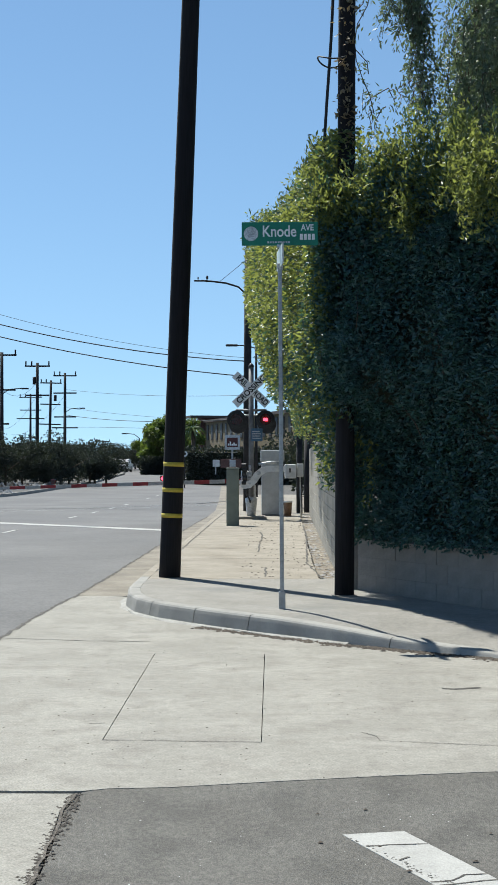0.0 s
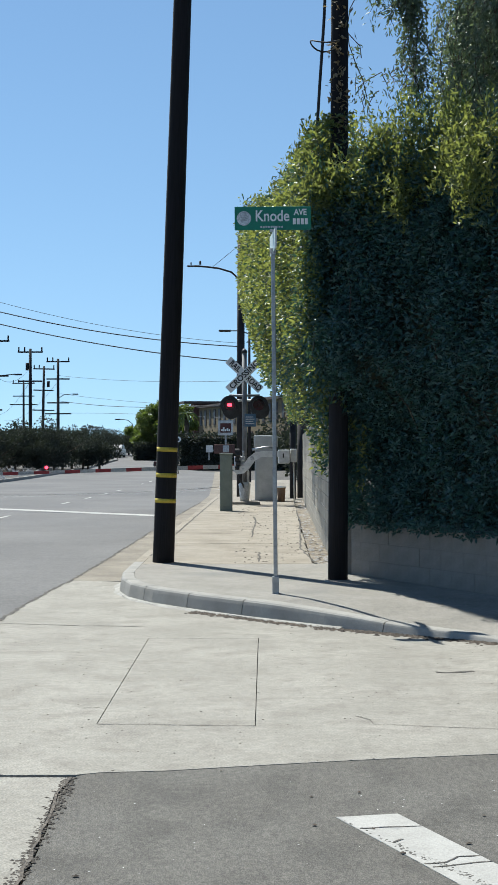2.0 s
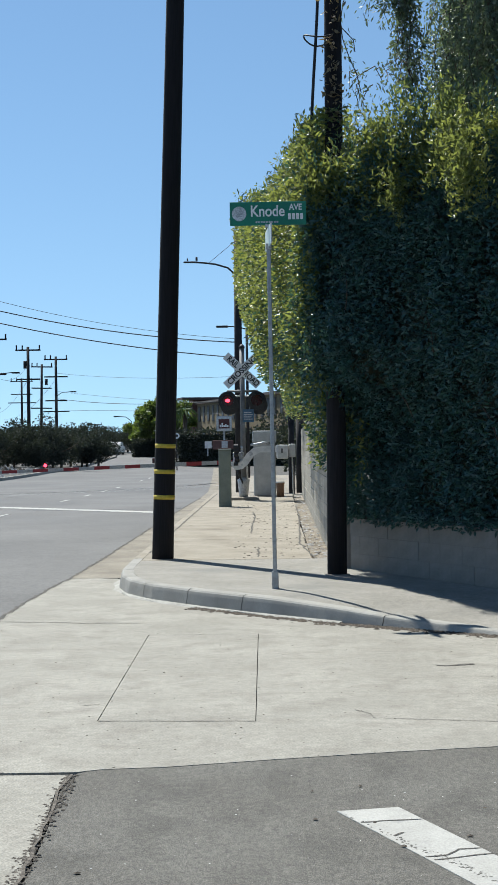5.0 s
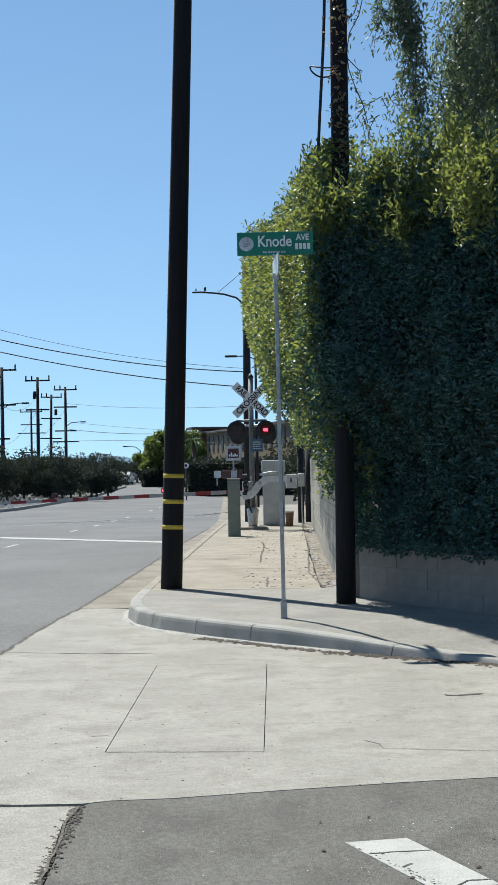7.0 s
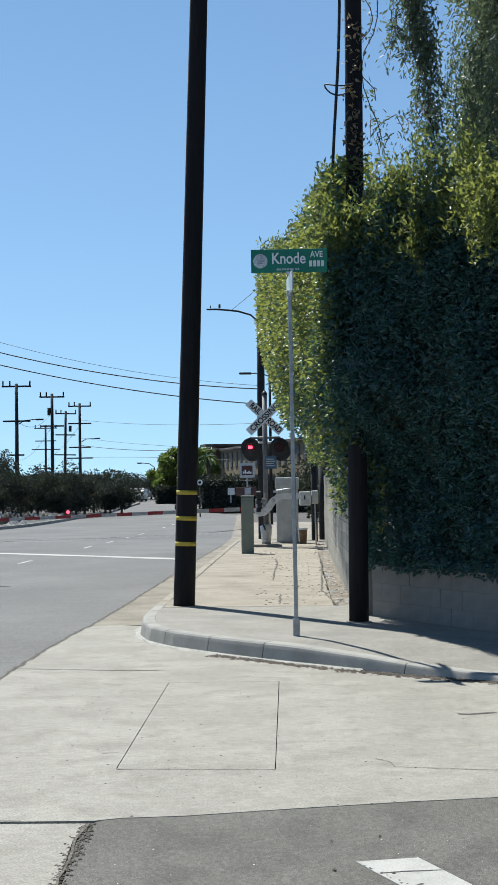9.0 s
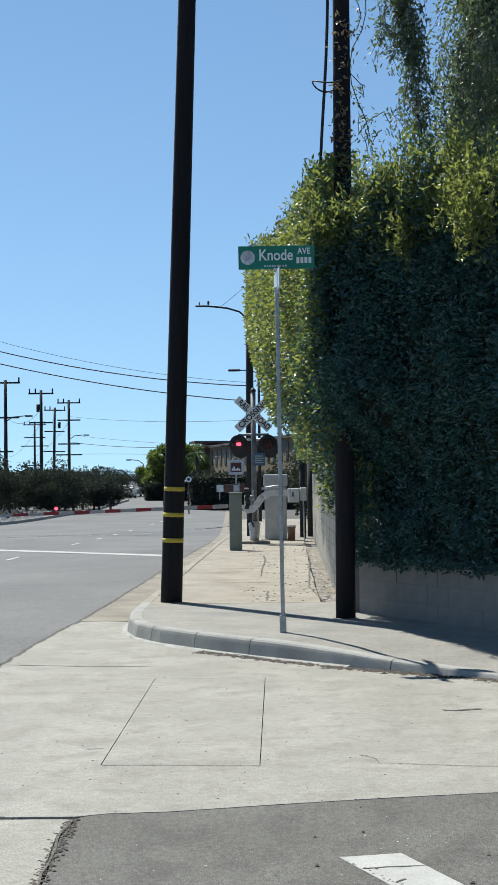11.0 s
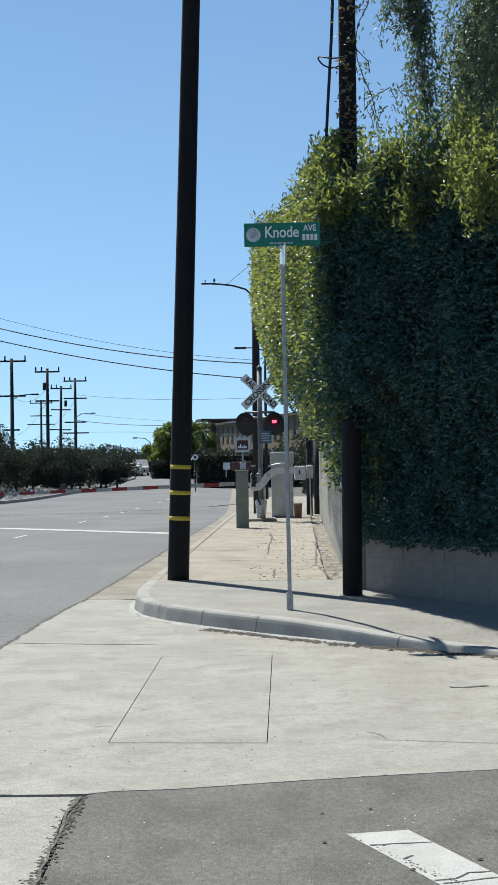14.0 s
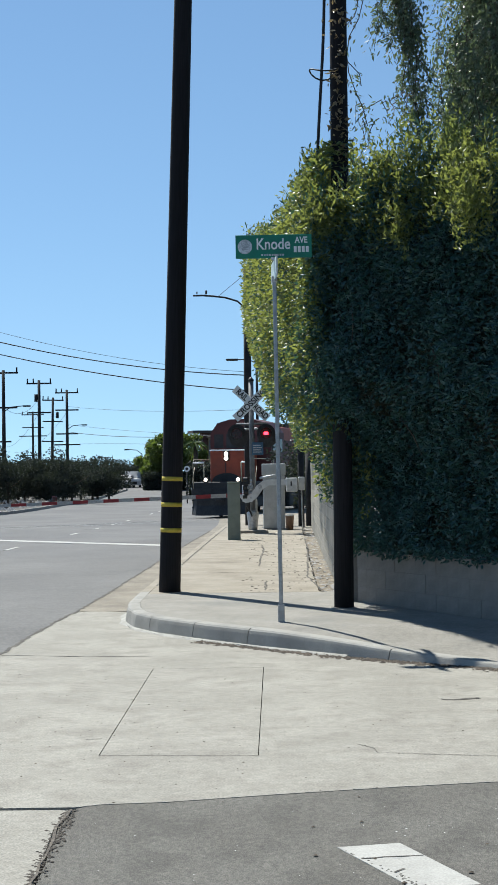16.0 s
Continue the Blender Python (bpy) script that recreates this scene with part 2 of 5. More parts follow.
    # almost black: the shade inside the hedges is put into this colour
    core=mat("hedge inner shade", (0.012, 0.016, 0.008), (0.022, 0.026, 0.012), 6, 0.95, 0, 0.3, 30),
    lamp_red=glow("lit red lens", (1.0, 0.04, 0.07), 3.5),
    lamp_white=glow("lit headlight", (1.0, 0.84, 0.66), 3.5),
)


# ---- building helpers ----
KNOTS = ((-400, 0), (18, 0), (30, -0.05), (42, -0.13), (55, -0.24), (69, -0.32), (85, -0.34), (110, -0.25), (150, 0.05), (195, 0.42), (260, 0.8), (600, 1.0), (5000, 1.0))


def level(y):
    """Height of the road surface along the street: it dips at the railway and rises beyond."""
    return float(np.interp(y, [k[0] for k in KNOTS], [k[1] for k in KNOTS]))


KERB = 0.17


def mesh_of(bm, name, material):
    me = bpy.data.meshes.new(name)
    bmesh.ops.recalc_face_normals(bm, faces=bm.faces)
    bm.to_mesh(me)
    bm.free()
    for m in (material if isinstance(material, (list, tuple)) else [material]):
        me.materials.append(m)
    return me


def part(name, bm, material, parent=None, label=""):
    ob = new(name, mesh_of(bm, name, material))
    if parent is not None:
        ob.parent = parent
    return tagged(ob, label)


def thing(name, at, label, category, group="", kind=""):
    ob = new(name)
    ob.matrix_basis = at if isinstance(at, Matrix) else pose(*at)
    return tagged(ob, label, category, group, kind)


def solid(name, bm, material, label="", category="", group="", kind="", at=None):
    ob = new(name, mesh_of(bm, name, material))
    if at is not None:
        ob.matrix_basis = at if isinstance(at, Matrix) else pose(*at)
    return tagged(ob, label, category, group, kind)


def box(x0, y0, z0, x1, y1, z1, bev=0.0, bm=None, seg=1):
    bm = bm or bmesh.new()
    r = bmesh.ops.create_cube(bm, size=1.0)
    bmesh.ops.scale(bm, vec=(x1 - x0, y1 - y0, z1 - z0), verts=r["verts"])
    bmesh.ops.translate(bm, vec=((x0 + x1) / 2, (y0 + y1) / 2, (z0 + z1) / 2), verts=r["verts"])
    if bev:
        vs = set(r["verts"])
        bmesh.ops.bevel(bm, geom=[e for e in bm.edges if e.verts[0] in vs], offset=bev, segments=seg, affect="EDGES", profile=0.5)
    return bm


def tube(points, radii, sides=10, bm=None, cap=True):
    """A round bar through points; radii: one number or one for each point."""
    bm = bm or bmesh.new()
    pts = [Vector(p) for p in points]
    rad = [radii] * len(pts) if isinstance(radii, (int, float)) else list(radii)
    rings = []
    side = None
    for i, p in enumerate(pts):
        d = (pts[min(i + 1, len(pts) - 1)] - pts[max(i - 1, 0)]).normalized()
        if side is None:
            side = d.cross(Vector((0, 0, 1)) if abs(d.z) < 0.9 else Vector((1, 0, 0))).normalized()
        side = (side - d * side.dot(d)).normalized()
        up = d.cross(side)
        rings.append([bm.verts.new(p + rad[i] * (math.cos(a) * side + math.sin(a) * up)) for a in (2 * math.pi * k / sides for k in range(sides))])
    for a, b in zip(rings, rings[1:]):
        for k in range(sides):
            bm.faces.new((a[k], a[(k + 1) % sides], b[(k + 1) % sides], b[k]))
    if cap:
        bm.faces.new(rings[0][::-1])
        bm.faces.new(rings[-1])
    for f in bm.faces:
        f.smooth = True
    return bm


def prism(outline, z0, z1, bm=None, bev=0.0):
    """A plate from an outline in the xy plane."""
    bm = bm or bmesh.new()
    low = [bm.verts.new((x, y, z0)) for x, y in outline]
    f = bm.faces.new(low)
    ext = bmesh.ops.extrude_face_region(bm, geom=[f])
    top = [g for g in ext["geom"] if isinstance(g, bmesh.types.BMVert)]
    bmesh.ops.translate(bm, vec=(0, 0, z1 - z0), verts=top)
    if bev:
        bmesh.ops.bevel(bm, geom=[e for e in bm.edges if e.verts[0] in set(top) and e.verts[1] in set(top)], offset=bev, segments=2, affect="EDGES", profile=0.5)
    return bm


def drape(outline, lift, thick=0.05, hole=None, dip=None):
    """A slab that follows the street's level: outline (and one hole) in plan, cut every few metres along y."""
    bm = bmesh.new()
    edges = []
    for loop in (outline, hole or []):
        vs = [bm.verts.new((x, y, 0)) for x, y in loop]
        edges += [bm.edges.new((vs[i], vs[(i + 1) % len(vs)])) for i in range(len(vs))]
    bmesh.ops.triangle_fill(bm, use_beauty=True, edges=edges, normal=(0, 0, 1))
    ys = [v.co.y for v in bm.verts]
    for k in KNOTS:
        if min(ys) < k[0] < max(ys):
            bmesh.ops.bisect_plane(bm, geom=bm.verts[:] + bm.edges[:] + bm.faces[:], plane_co=(0, k[0], 0), plane_no=(0, 1, 0))
    ext = bmesh.ops.extrude_face_region(bm, geom=bm.faces[:])
    up = {g for g in ext["geom"] if isinstance(g, bmesh.types.BMVert)}
    for v in bm.verts:
        v.co.z = level(v.co.y) + lift - (0 if v in up else thick) - (dip(v.co.x, v.co.y) if dip else 0)
    return bm


def writing(body, size, material, parent, at, name="lettering", align="CENTER", depth=0.001, squeeze=1.0, bold=0.0):
    """Letters as a mesh, read along local x, standing in the local xy plane."""
    cu = bpy.data.curves.new(name, "FONT")
    cu.body, cu.size, cu.align_x, cu.align_y, cu.extrude = body, size, align, "CENTER", depth
    cu.offset = bold
    tmp = bpy.data.objects.new(name, cu)
    scene.collection.objects.link(tmp)
    dg = bpy.context.evaluated_depsgraph_get()
    me = bpy.data.meshes.new_from_object(tmp.evaluated_get(dg))
    bpy.data.objects.remove(tmp)
    me.materials.clear()
    me.materials.append(material)
    ob = new(name, me)
    ob.parent = parent
    ob.matrix_basis = at @ Matrix.Diagonal((squeeze, 1, 1, 1))
    return ob


UPRIGHT = pose(0, 0, 0, 90, 0, 0)


def leaf_mesh(name, centres, normals, size, rng, aspect=0.45, fold=0.25, spread=0.9, hang=0.0):
    """Many small leaves, each two folded blades, about the given centres."""
    n = len(centres)
    c = np.asarray(centres, float)
    d = rng.normal(size=(n, 3)) * spread + np.asarray(normals, float)
    d[:, 2] -= hang
    d /= np.linalg.norm(d, axis=1)[:, None]
    r = rng.normal(size=(n, 3))
    s = np.cross(d, r)
    s /= np.linalg.norm(s, axis=1)[:, None] + 1e-9
    u = np.cross(s, d)
    L = size * rng.uniform(0.65, 1.35, n)[:, None]
    W = L * aspect
    tip, mid = c + d * L, c + d * L * 0.5 - u * L * fold * 0.4
    left, right = c + d * L * 0.45 + s * W * 0.5, c + d * L * 0.45 - s * W * 0.5
    v = np.stack([c, left, mid, right, tip], 1).reshape(-1, 3)
    b = np.arange(n)[:, None] * 5
    f = np.concatenate([b + [0, 1, 2], b + [1, 4, 2], b + [0, 2, 3], b + [2, 4, 3]], 1).reshape(-1, 3)
    me = bpy.data.meshes.new(name)
    me.vertices.add(len(v))
    me.vertices.foreach_set("co", v.ravel())
    me.loops.add(f.size)
    me.loops.foreach_set("vertex_index", f.ravel().astype(np.int32))
    me.polygons.add(len(f))
    me.polygons.foreach_set("loop_start", np.arange(0, f.size, 3, dtype=np.int32))
    me.polygons.foreach_set("loop_total", np.full(len(f), 3, dtype=np.int32))
    me.update(calc_edges=True)
    me.validate()
    return me


def leaves(name, material, parent, *args, **kw):
    me = leaf_mesh(name, *args, **kw)
    me.materials.append(material)
    ob = new(name, me)
    ob.parent = parent
    return ob


# ---- ground, road, kerb, pavement ----
def ground_sheet():
    bm = bmesh.new()
    ys = [-400, -100, -30, 0, 10, 18, 24, 30, 36, 42, 48, 55, 62, 69, 77, 85, 97, 110, 130, 150, 172, 195, 225, 260, 400, 600, 1500, 4500]
    xs = [-2500, -600, -150, -60, -30, -15, -5, 0, 5, 15, 60, 200, 2500]
    g = [[bm.verts.new((x, y, level(y) - 0.06)) for x in xs] for y in ys]
    for a, b in zip(g, g[1:]):
        for i in range(len(xs) - 1):
            bm.faces.new((a[i], a[i + 1], b[i + 1], b[i]))
    return solid("ground", bm, M["earth"], "bare grey-brown earth under and beyond the street", "ground", kind="structure")


ground_sheet()
# edge between the street's asphalt and its concrete gutter
EDGE = [(-2.75, -8), (-2.45, 7.6), (-2.36, 12), (-2.31, 14.14), (-2.26, 16.03), (-2.11, 18.7), (-2.0, 22.1), (-1.82, 29.8), (-1.58, 40.5), (-1.35, 50), (-1.27, 58), (-1.5, 76), (-2.0, 110), (-6.0, 122), (-8.2, 160), (-12, 260)]
road_outline = EDGE + [(-18, 600), (-34, 600), (-24, 260), (-13.6, 160), (-12.3, 120), (-12.6, 106), (-12.9, 90), (-13.4, 81), (-15.5, 60), (-16, 30), (-16, -8)]
solid("road", drape(road_outline, -0.006), M["road"], "worn pale grey asphalt street with faded lane marks", "road", kind="structure")
solid("side_street", drape([(-0.83, -6), (-0.83, 5.92), (-0.84, 6.5), (-0.87, 7.2), (-0.83, 7.6), (-0.71, 7.73), (-0.4, 7.76), (0.17, 7.91), (0.77, 8.05), (1.32, 8.15), (2.4, 8.37), (4.4, 8.78), (30, 8.98), (30, -6)], -0.003),
      M["asphalt"], "rough grey asphalt of the side street", "road", kind="structure")
CURVE = [(30, 9.4), (7.0, 9.5), (4.8, 10.3), (3.3, 11.6), (2.07, 12.66), (1.8, 12.86), (1.275, 13.3), (0.81, 13.71), (0.05, 14.51), (-0.51, 15.2), (-0.98, 15.86), (-1.25, 16.45), (-1.385, 17.1), (-1.44, 17.9)]
SLAB = [(-0.86, 9.02), (-0.8, 12.99), (0.13, 12.99), (0.07, 8.95)]
SLABHOLE = [(-0.866, 9.014), (-0.805, 12.995), (0.136, 12.995), (0.075, 8.944)]
apron = thing("apron", (0, 0, 0), "pale sunlit concrete apron with hairline joints at the corner", "pavement", kind="structure")
part("slab", drape([(-2.44, 7.62), (-0.84, 7.62), (-0.71, 7.68), (-0.4, 7.71), (0.17, 7.86), (0.77, 8.0), (1.32, 8.1), (2.4, 8.32), (4.4, 8.72), (7.0, 8.85)] + CURVE[1:] + [(-1.46, 18.45), (-2.105, 18.68), (-2.26, 16.03), (-2.31, 14.14), (-2.36, 12)], 0, hole=SLABHOLE), M["concrete"], apron)
part("slab", drape(SLAB, 0), M["concrete"], apron)
part("slab", drape([(-2.74, -6), (-0.85, -6), (-0.85, 5.92), (-0.86, 6.5), (-0.89, 7.2), (-0.86, 7.56), (-2.44, 7.59)], 0.0), M["concrete"], apron)
GUT = [18.55, 23.3, 28.0, 33.0, 38.0, 44.5, 51.0, 58.0, 66.0, 76.0, 92.0, 110.0]


def edge_x(y):
    return float(np.interp(y, [e[1] for e in EDGE], [e[0] for e in EDGE]))


def kerb_x(y):
    return float(np.interp(y, [17.9, 19.4, 23.1, 30.7, 53.9, 62, 76, 110], [-1.44, -1.43, -1.37, -1.24, -0.86, -0.88, -1.1, -1.6]))


for a, b in zip(GUT, GUT[1:]):
    part("gutter_slab", drape([(edge_x(a), a + 0.008), (kerb_x(a), a + 0.008), (kerb_x(b), b - 0.008), (edge_x(b), b - 0.008)], 0.0), M["gutter"], apron)


def strip(points, width, lift=0.003):
    """A thin crack or joint line on the ground."""
    bm = bmesh.new()
    rng = random.Random(len(points) + int(points[0][0] * 100))
    fine = []
    for p, q in zip(points, points[1:]):
        n = max(2, int((Vector(q) - Vector(p)).length / 0.12))
        fine += [(Vector(p).lerp(Vector(q), i / n)) for i in range(n)]
    fine.append(Vector(points[-1]))
    d = (Vector(points[-1]) - Vector(points[0])).normalized()
    s = Vector((-d.y, d.x))
    row = []
    for p in fine:
        p = p + s * rng.uniform(-1, 1) * width * 0.5
        w = width * rng.uniform(0.5, 1.2) / 2
        row.append([bm.verts.new((*(p + s * k), level(p.y) + lift)) for k in (-w, w)])
    for a, b in zip(row, row[1:]):
        bm.faces.new((a[0], a[1], b[1], b[0]))
    return bm


for pts, w in (([(-2.31, 14.14), (-1.47, 13.92), (-0.9, 13.86)], 0.02), ([(-0.86, 9.0), (0.07, 8.93)], 0.01),
               ([(0.68, 9.25), (0.76, 9.12), (0.77, 8.98), (0.95, 8.93), (1.5, 8.8)], 0.009), ([(-1.0, 9.55), (-0.9, 9.58)], 0.012), ([(1.4, 11.0), (1.55, 11.03), (1.68, 11.05)], 0.05), ([(-2.4, 7.66), (-1.9, 7.74), (-1.2, 7.62)], 0.012)):
    part("crack", strip(pts, w), M["joint"], apron, "thin dark crack")
part("crack", strip([(x + 0.01, y) for x, y in EDGE[1:10]], 0.045), M["joint"], apron, "dark seam along the asphalt edge")
# crumbling joint between the apron and the side street
part("crumbled_joint", strip([(-0.85, 5.0), (-0.85, 5.92), (-0.855, 6.5), (-0.88, 7.2), (-0.85, 7.56)], 0.018, 0.003), M["crumb"], apron, "crumbling grey-brown joint")


def on_joint(r):
    y = r.uniform(5.0, 7.56)
    return -0.86 + r.normal() * 0.022, y, 0.0



bar = solid("road_marking", drape([(0.41, 6.74), (0.69, 6.8), (0.965, 6.06), (1.43, 4.8), (1.15, 4.8), (0.735, 5.9)], 0.0, 0.006), M["paint"], "thick worn white painted bar on asphalt", "road marking", kind="structure")
for k, y in enumerate((24.5, 30.5, 37.5, 49.1, 55.2, 61.0, 67.0, 79.0, 85.0)):
    x = -5.9 + (y - 37) * 0.016
    solid("lane_dash", drape([(x - 0.05, y - 0.9), (x + 0.05, y - 0.9), (x + 0.08, y + 0.9), (x - 0.02, y + 0.9)], 0.0, 0.008), M["paint"], "short white lane dash on the street", "road marking", "lane dashes", "structure")
solid("limit_line", drape([(-13.5, 47.6), (-7.4, 43.4), (-2.0, 37.6), (-2.0, 38.5), (-7.4, 44.3), (-13.5, 48.6)], 0.0, 0.008), M["paint"], "white limit line painted across the street", "road marking", kind="structure")

for pts in ([(-13.0, 63.0), (-9.5, 60.5), (-6.5, 60.8), (-3.0, 58.0), (-1.6, 57.6)], [(-11.5, 55.0), (-8.0, 54.0), (-5.0, 54.6)], [(-6.0, 70.0), (-3.4, 69.2), (-1.8, 69.6)], [(-8.6, 33.0), (-7.7, 33.1)], [(-5.2, 27.0), (-4.5, 27.06)]):
    solid("road_crack", strip(pts, 0.16 if pts[0][1] > 50 else 0.1, 0.0), M["seal"] if pts[0][1] > 50 else M["road"], "dark sealed crack across the asphalt", "road crack", kind="structure")

# kerb stones
PATHK = [(x, y) for x, y in CURVE[1:]] + [(kerb_x(y), y) for y in (19.4, 21, 23.1, 26, 30.7, 36, 42, 48, 53.9, 62, 76, 92, 110)]


def along(path, step):
    """Points every step metres along a plan path."""
    out, left = [Vector(path[0])], step
    for p, q in zip(path, path[1:]):
        p, q = Vector(p), Vector(q)
        length, done = (q - p).length, 0.0
        while done + left <= length:
            done += left
            out.append(p.lerp(q, done / length))
            left = step
        left -= length - done
    return out


kerb = thing("kerb", (0, 0, 0), "grey concrete kerb with a rounded top edge and joints", "kerb", kind="structure")
fine = along(PATHK, 0.22)


def normal_at(i):
    d = (fine[min(i + 1, len(fine) - 1)] - fine[max(i - 1, 0)]).normalized()
    return Vector((d.y, -d.x))


def kerb_height(x, y):
    """The kerb runs out towards the side street."""
    return KERB if y > 16 else float(np.interp(x, [0.2, 0.81, 1.275, 1.8, 2.1, 3.5], [KERB, 0.135, 0.09, 0.06, 0.035, 0.02]))


SECTION = ((0.0, -0.05), (0.0, 0.0), (0.022, 0.12), (0.03, 0.148), (0.045, 0.164), (0.065, KERB), (0.17, KERB), (0.17, -0.05))
i = 0
while i < len(fine) - 1:
    n = (4 if fine[i].x < 0.65 else 8) if fine[i].y < 24 else 12
    j = min(i + n, len(fine) - 1)
    bm = bmesh.new()
    rings = []
    for k in range(i, j + 1):
        p, nn = fine[k], normal_at(k)
        t = (fine[min(k + 1, len(fine) - 1)] - fine[max(k - 1, 0)]).normalized()
        trim = 0.005 if k == i else (-0.005 if k == j else 0)
        rings.append([bm.verts.new((p.x + nn.x * u + t.x * trim, p.y + nn.y * u + t.y * trim, level(p.y) + (v * kerb_height(p.x, p.y) / KERB if v > 0 else v))) for u, v in SECTION])
    for a, b in zip(rings, rings[1:]):
        for q in range(len(SECTION) - 1):
            bm.faces.new((a[q], b[q], b[q + 1], a[q + 1]))
    bm.faces.new(rings[0])
    bm.faces.new(rings[-1][::-1])
    part("kerb_stone", bm, M["curb"] if fine[i].y < 19.2 or fine[i].x > 0 else M["tan"], kerb)
    i = j
# the pavement behind the kerb
INNER = [(p + normal_at(k) * 0.172) for k, p in enumerate(fine)]


def wall_x(y):
    """The foot of the wall along the pavement."""
    return float(np.interp(y, [17.4, 19.6, 26.4, 46.4, 110], [1.12, 1.16, 1.31, 1.84, 3.6]))


WALLROW = [(1.22, 17.5), (2.44, 14.91), (4.2, 11.6), (5.2, 10.4), (30, 10.2)]
corner = [tuple(p) for p in INNER if p.x < 7 and p.y < 19.05]
pav = thing("pavement", (0, 0, 0), "concrete pavement, grey at the corner and tan beyond", "pavement", kind="structure")


def walk_dip(x, y):
    """The corner pavement slopes down to the low kerb."""
    near = min((Vector((x, y)) - p).length for p in INNER)
    return (KERB - kerb_height(x, y)) * max(0.0, 1 - near / 1.2)


part("slab", drape(corner + [(1.13, 19.05), (1.12, 17.6), (1.22, 17.5), (2.44, 14.91), (4.2, 11.6), (5.4, 11.4), (6.9, 10.6)], KERB, 0.1, None, walk_dip), M["walk"], pav)
JO = [19.06, 23.3, 27.6, 31.9, 36.4, 41.0, 46.0, 51.5, 58.0, 66.0, 80.0]
for a, b in zip(JO, JO[1:]):
    kx = lambda y: kerb_x(y) + 0.172
    part("slab", drape([(kx(a), a + 0.008), (wall_x(a) - 0.28, a + 0.008), (wall_x(b) - 0.3, b - 0.008), (kx(b), b - 0.008)], KERB, 0.1), M["tan"], pav)
part("soil_strip", drape([(wall_x(19.06) - 0.27, 19.06), (wall_x(19.06) + 0.1, 19.06), (wall_x(46) + 0.2, 46), (wall_x(80) + 0.2, 80), (wall_x(80) - 0.29, 80), (wall_x(46) - 0.29, 46)], KERB - 0.03, 0.1), M["soil"], pav, "dry cracked soil strip")


def scatter(name, material, count, place, size, label, category, seed, flat=0.35):
    """Loose bits lying on the ground."""
    rng = np.random.default_rng(seed)
    bm = bmesh.new()
    for _ in range(count):
        x, y, z = place(rng)
        s = size * rng.uniform(0.5, 1.5)
        a = rng.uniform(0, 6.3)
        vs = []
        for k in range(5):
            q = a + k * 1.2566
            vs.append(bm.verts.new((x + s * rng.uniform(0.6, 1) * math.cos(q), y + s * rng.uniform(0.6, 1) * math.sin(q), z)))
        top = bm.verts.new((x, y, z + s * flat))
        for k in range(5):
            bm.faces.new((vs[k], vs[(k + 1) % 5], top))
    return solid(name, bm, material, label, category, kind="stuff")


def on_soil(r):
    y = 19.2 + 27 * r.random() ** 1.4
    return wall_x(y) - r.uniform(0.02, 0.5), y, level(y) + KERB - 0.02


def in_gutter(r):
    k = int(r.integers(22, 43))
    p = fine[k].lerp(fine[k + 1], r.random()) - normal_at(k) * abs(r.normal()) * 0.07
    return p.x, p.y, 0.001


def on_apron(r):
    return r.uniform(-2.2, 2.5), r.uniform(7.7, 13.5), 0.001


def on_walk(r):
    y = 19.2 + 20 * r.random()
    return r.uniform(-0.1, wall_x(y) - 0.1), y, level(y) + KERB


scatter("joint_crumbs", M["crumb"], 620, on_joint, 0.01, "crumbled asphalt bits along the joint", "grit", 12)
scatter("leaf_litter", M["litter"], 1300, in_gutter, 0.026, "brown dead leaves gathered along the kerb", "leaf litter", 3)
scatter("soil_rubble", M["stone"], 420, on_soil, 0.035, "pale clods and stones along the wall foot", "rubble", 4)
scatter("soil_litter", M["litter"], 300, on_walk, 0.022, "dry leaves strewn over the tan pavement", "leaf litter", 5)
for pts in ([(kerb_x(y) + 0.18, y) for y in (20.5, 23.0, 26.0, 31.0, 36.0, 42.0, 48.0)], [(0.15, 25.0), (0.2, 28.0), (0.27, 30.7), (0.25, 33.0)], [(0.23, 21.2), (0.21, 19.4)], [(0.92, 19.2), (0.84, 22.0), (0.98, 26.0), (1.16, 30.7), (1.3, 37.0)], [(-0.55, 23.3), (-0.1, 23.32), (0.36, 23.3)], [(-0.6, 26.0), (-0.2, 26.1)]):
    part("crack", strip(pts, 0.03, KERB + 0.003), M["joint"], pav, "thin dark crack")
scatter("apron_grit", M["litter"], 330, on_apron, 0.0065, "dark grit scattered over the concrete", "grit", 6)
scatter("road_grit", M["litter"], 9, lambda r: (r.uniform(-0.7, 1.3), r.uniform(5.6, 7.4), 0.002), 0.012, "dark dry bits lying on the rough asphalt", "grit", 7)
scatter("quartz_grit", M["quartz"], 90, lambda r: (r.uniform(-0.75, 1.5), r.uniform(5.2, 7.6), -0.001), 0.0042, "tiny pale glinting stones in the asphalt", "grit", 13)
scatter("paint_chips", M["asphalt"], 130, lambda r: (lambda f, g: (0.41 + 0.275 * f + 0.44 * g, 6.74 - 0.7 * f - 0.86 * g + 0.06 * f, 0.0))(r.random(), r.random()), 0.007, "spots where the white paint has worn off", "wear", 14, 0.25)
for pts in ([(0.5, 6.53), (0.6, 6.55), (0.77, 6.57)], [(0.71, 5.98), (0.8, 6.0), (0.86, 6.08), (0.95, 6.1)], [(0.74, 5.93), (0.84, 5.97), (0.99, 6.02)], [(0.62, 6.3), (0.66, 6.36)]):
    part("crack", strip(pts, 0.012, 0.002), M["joint"], bar, "thin dark crack")
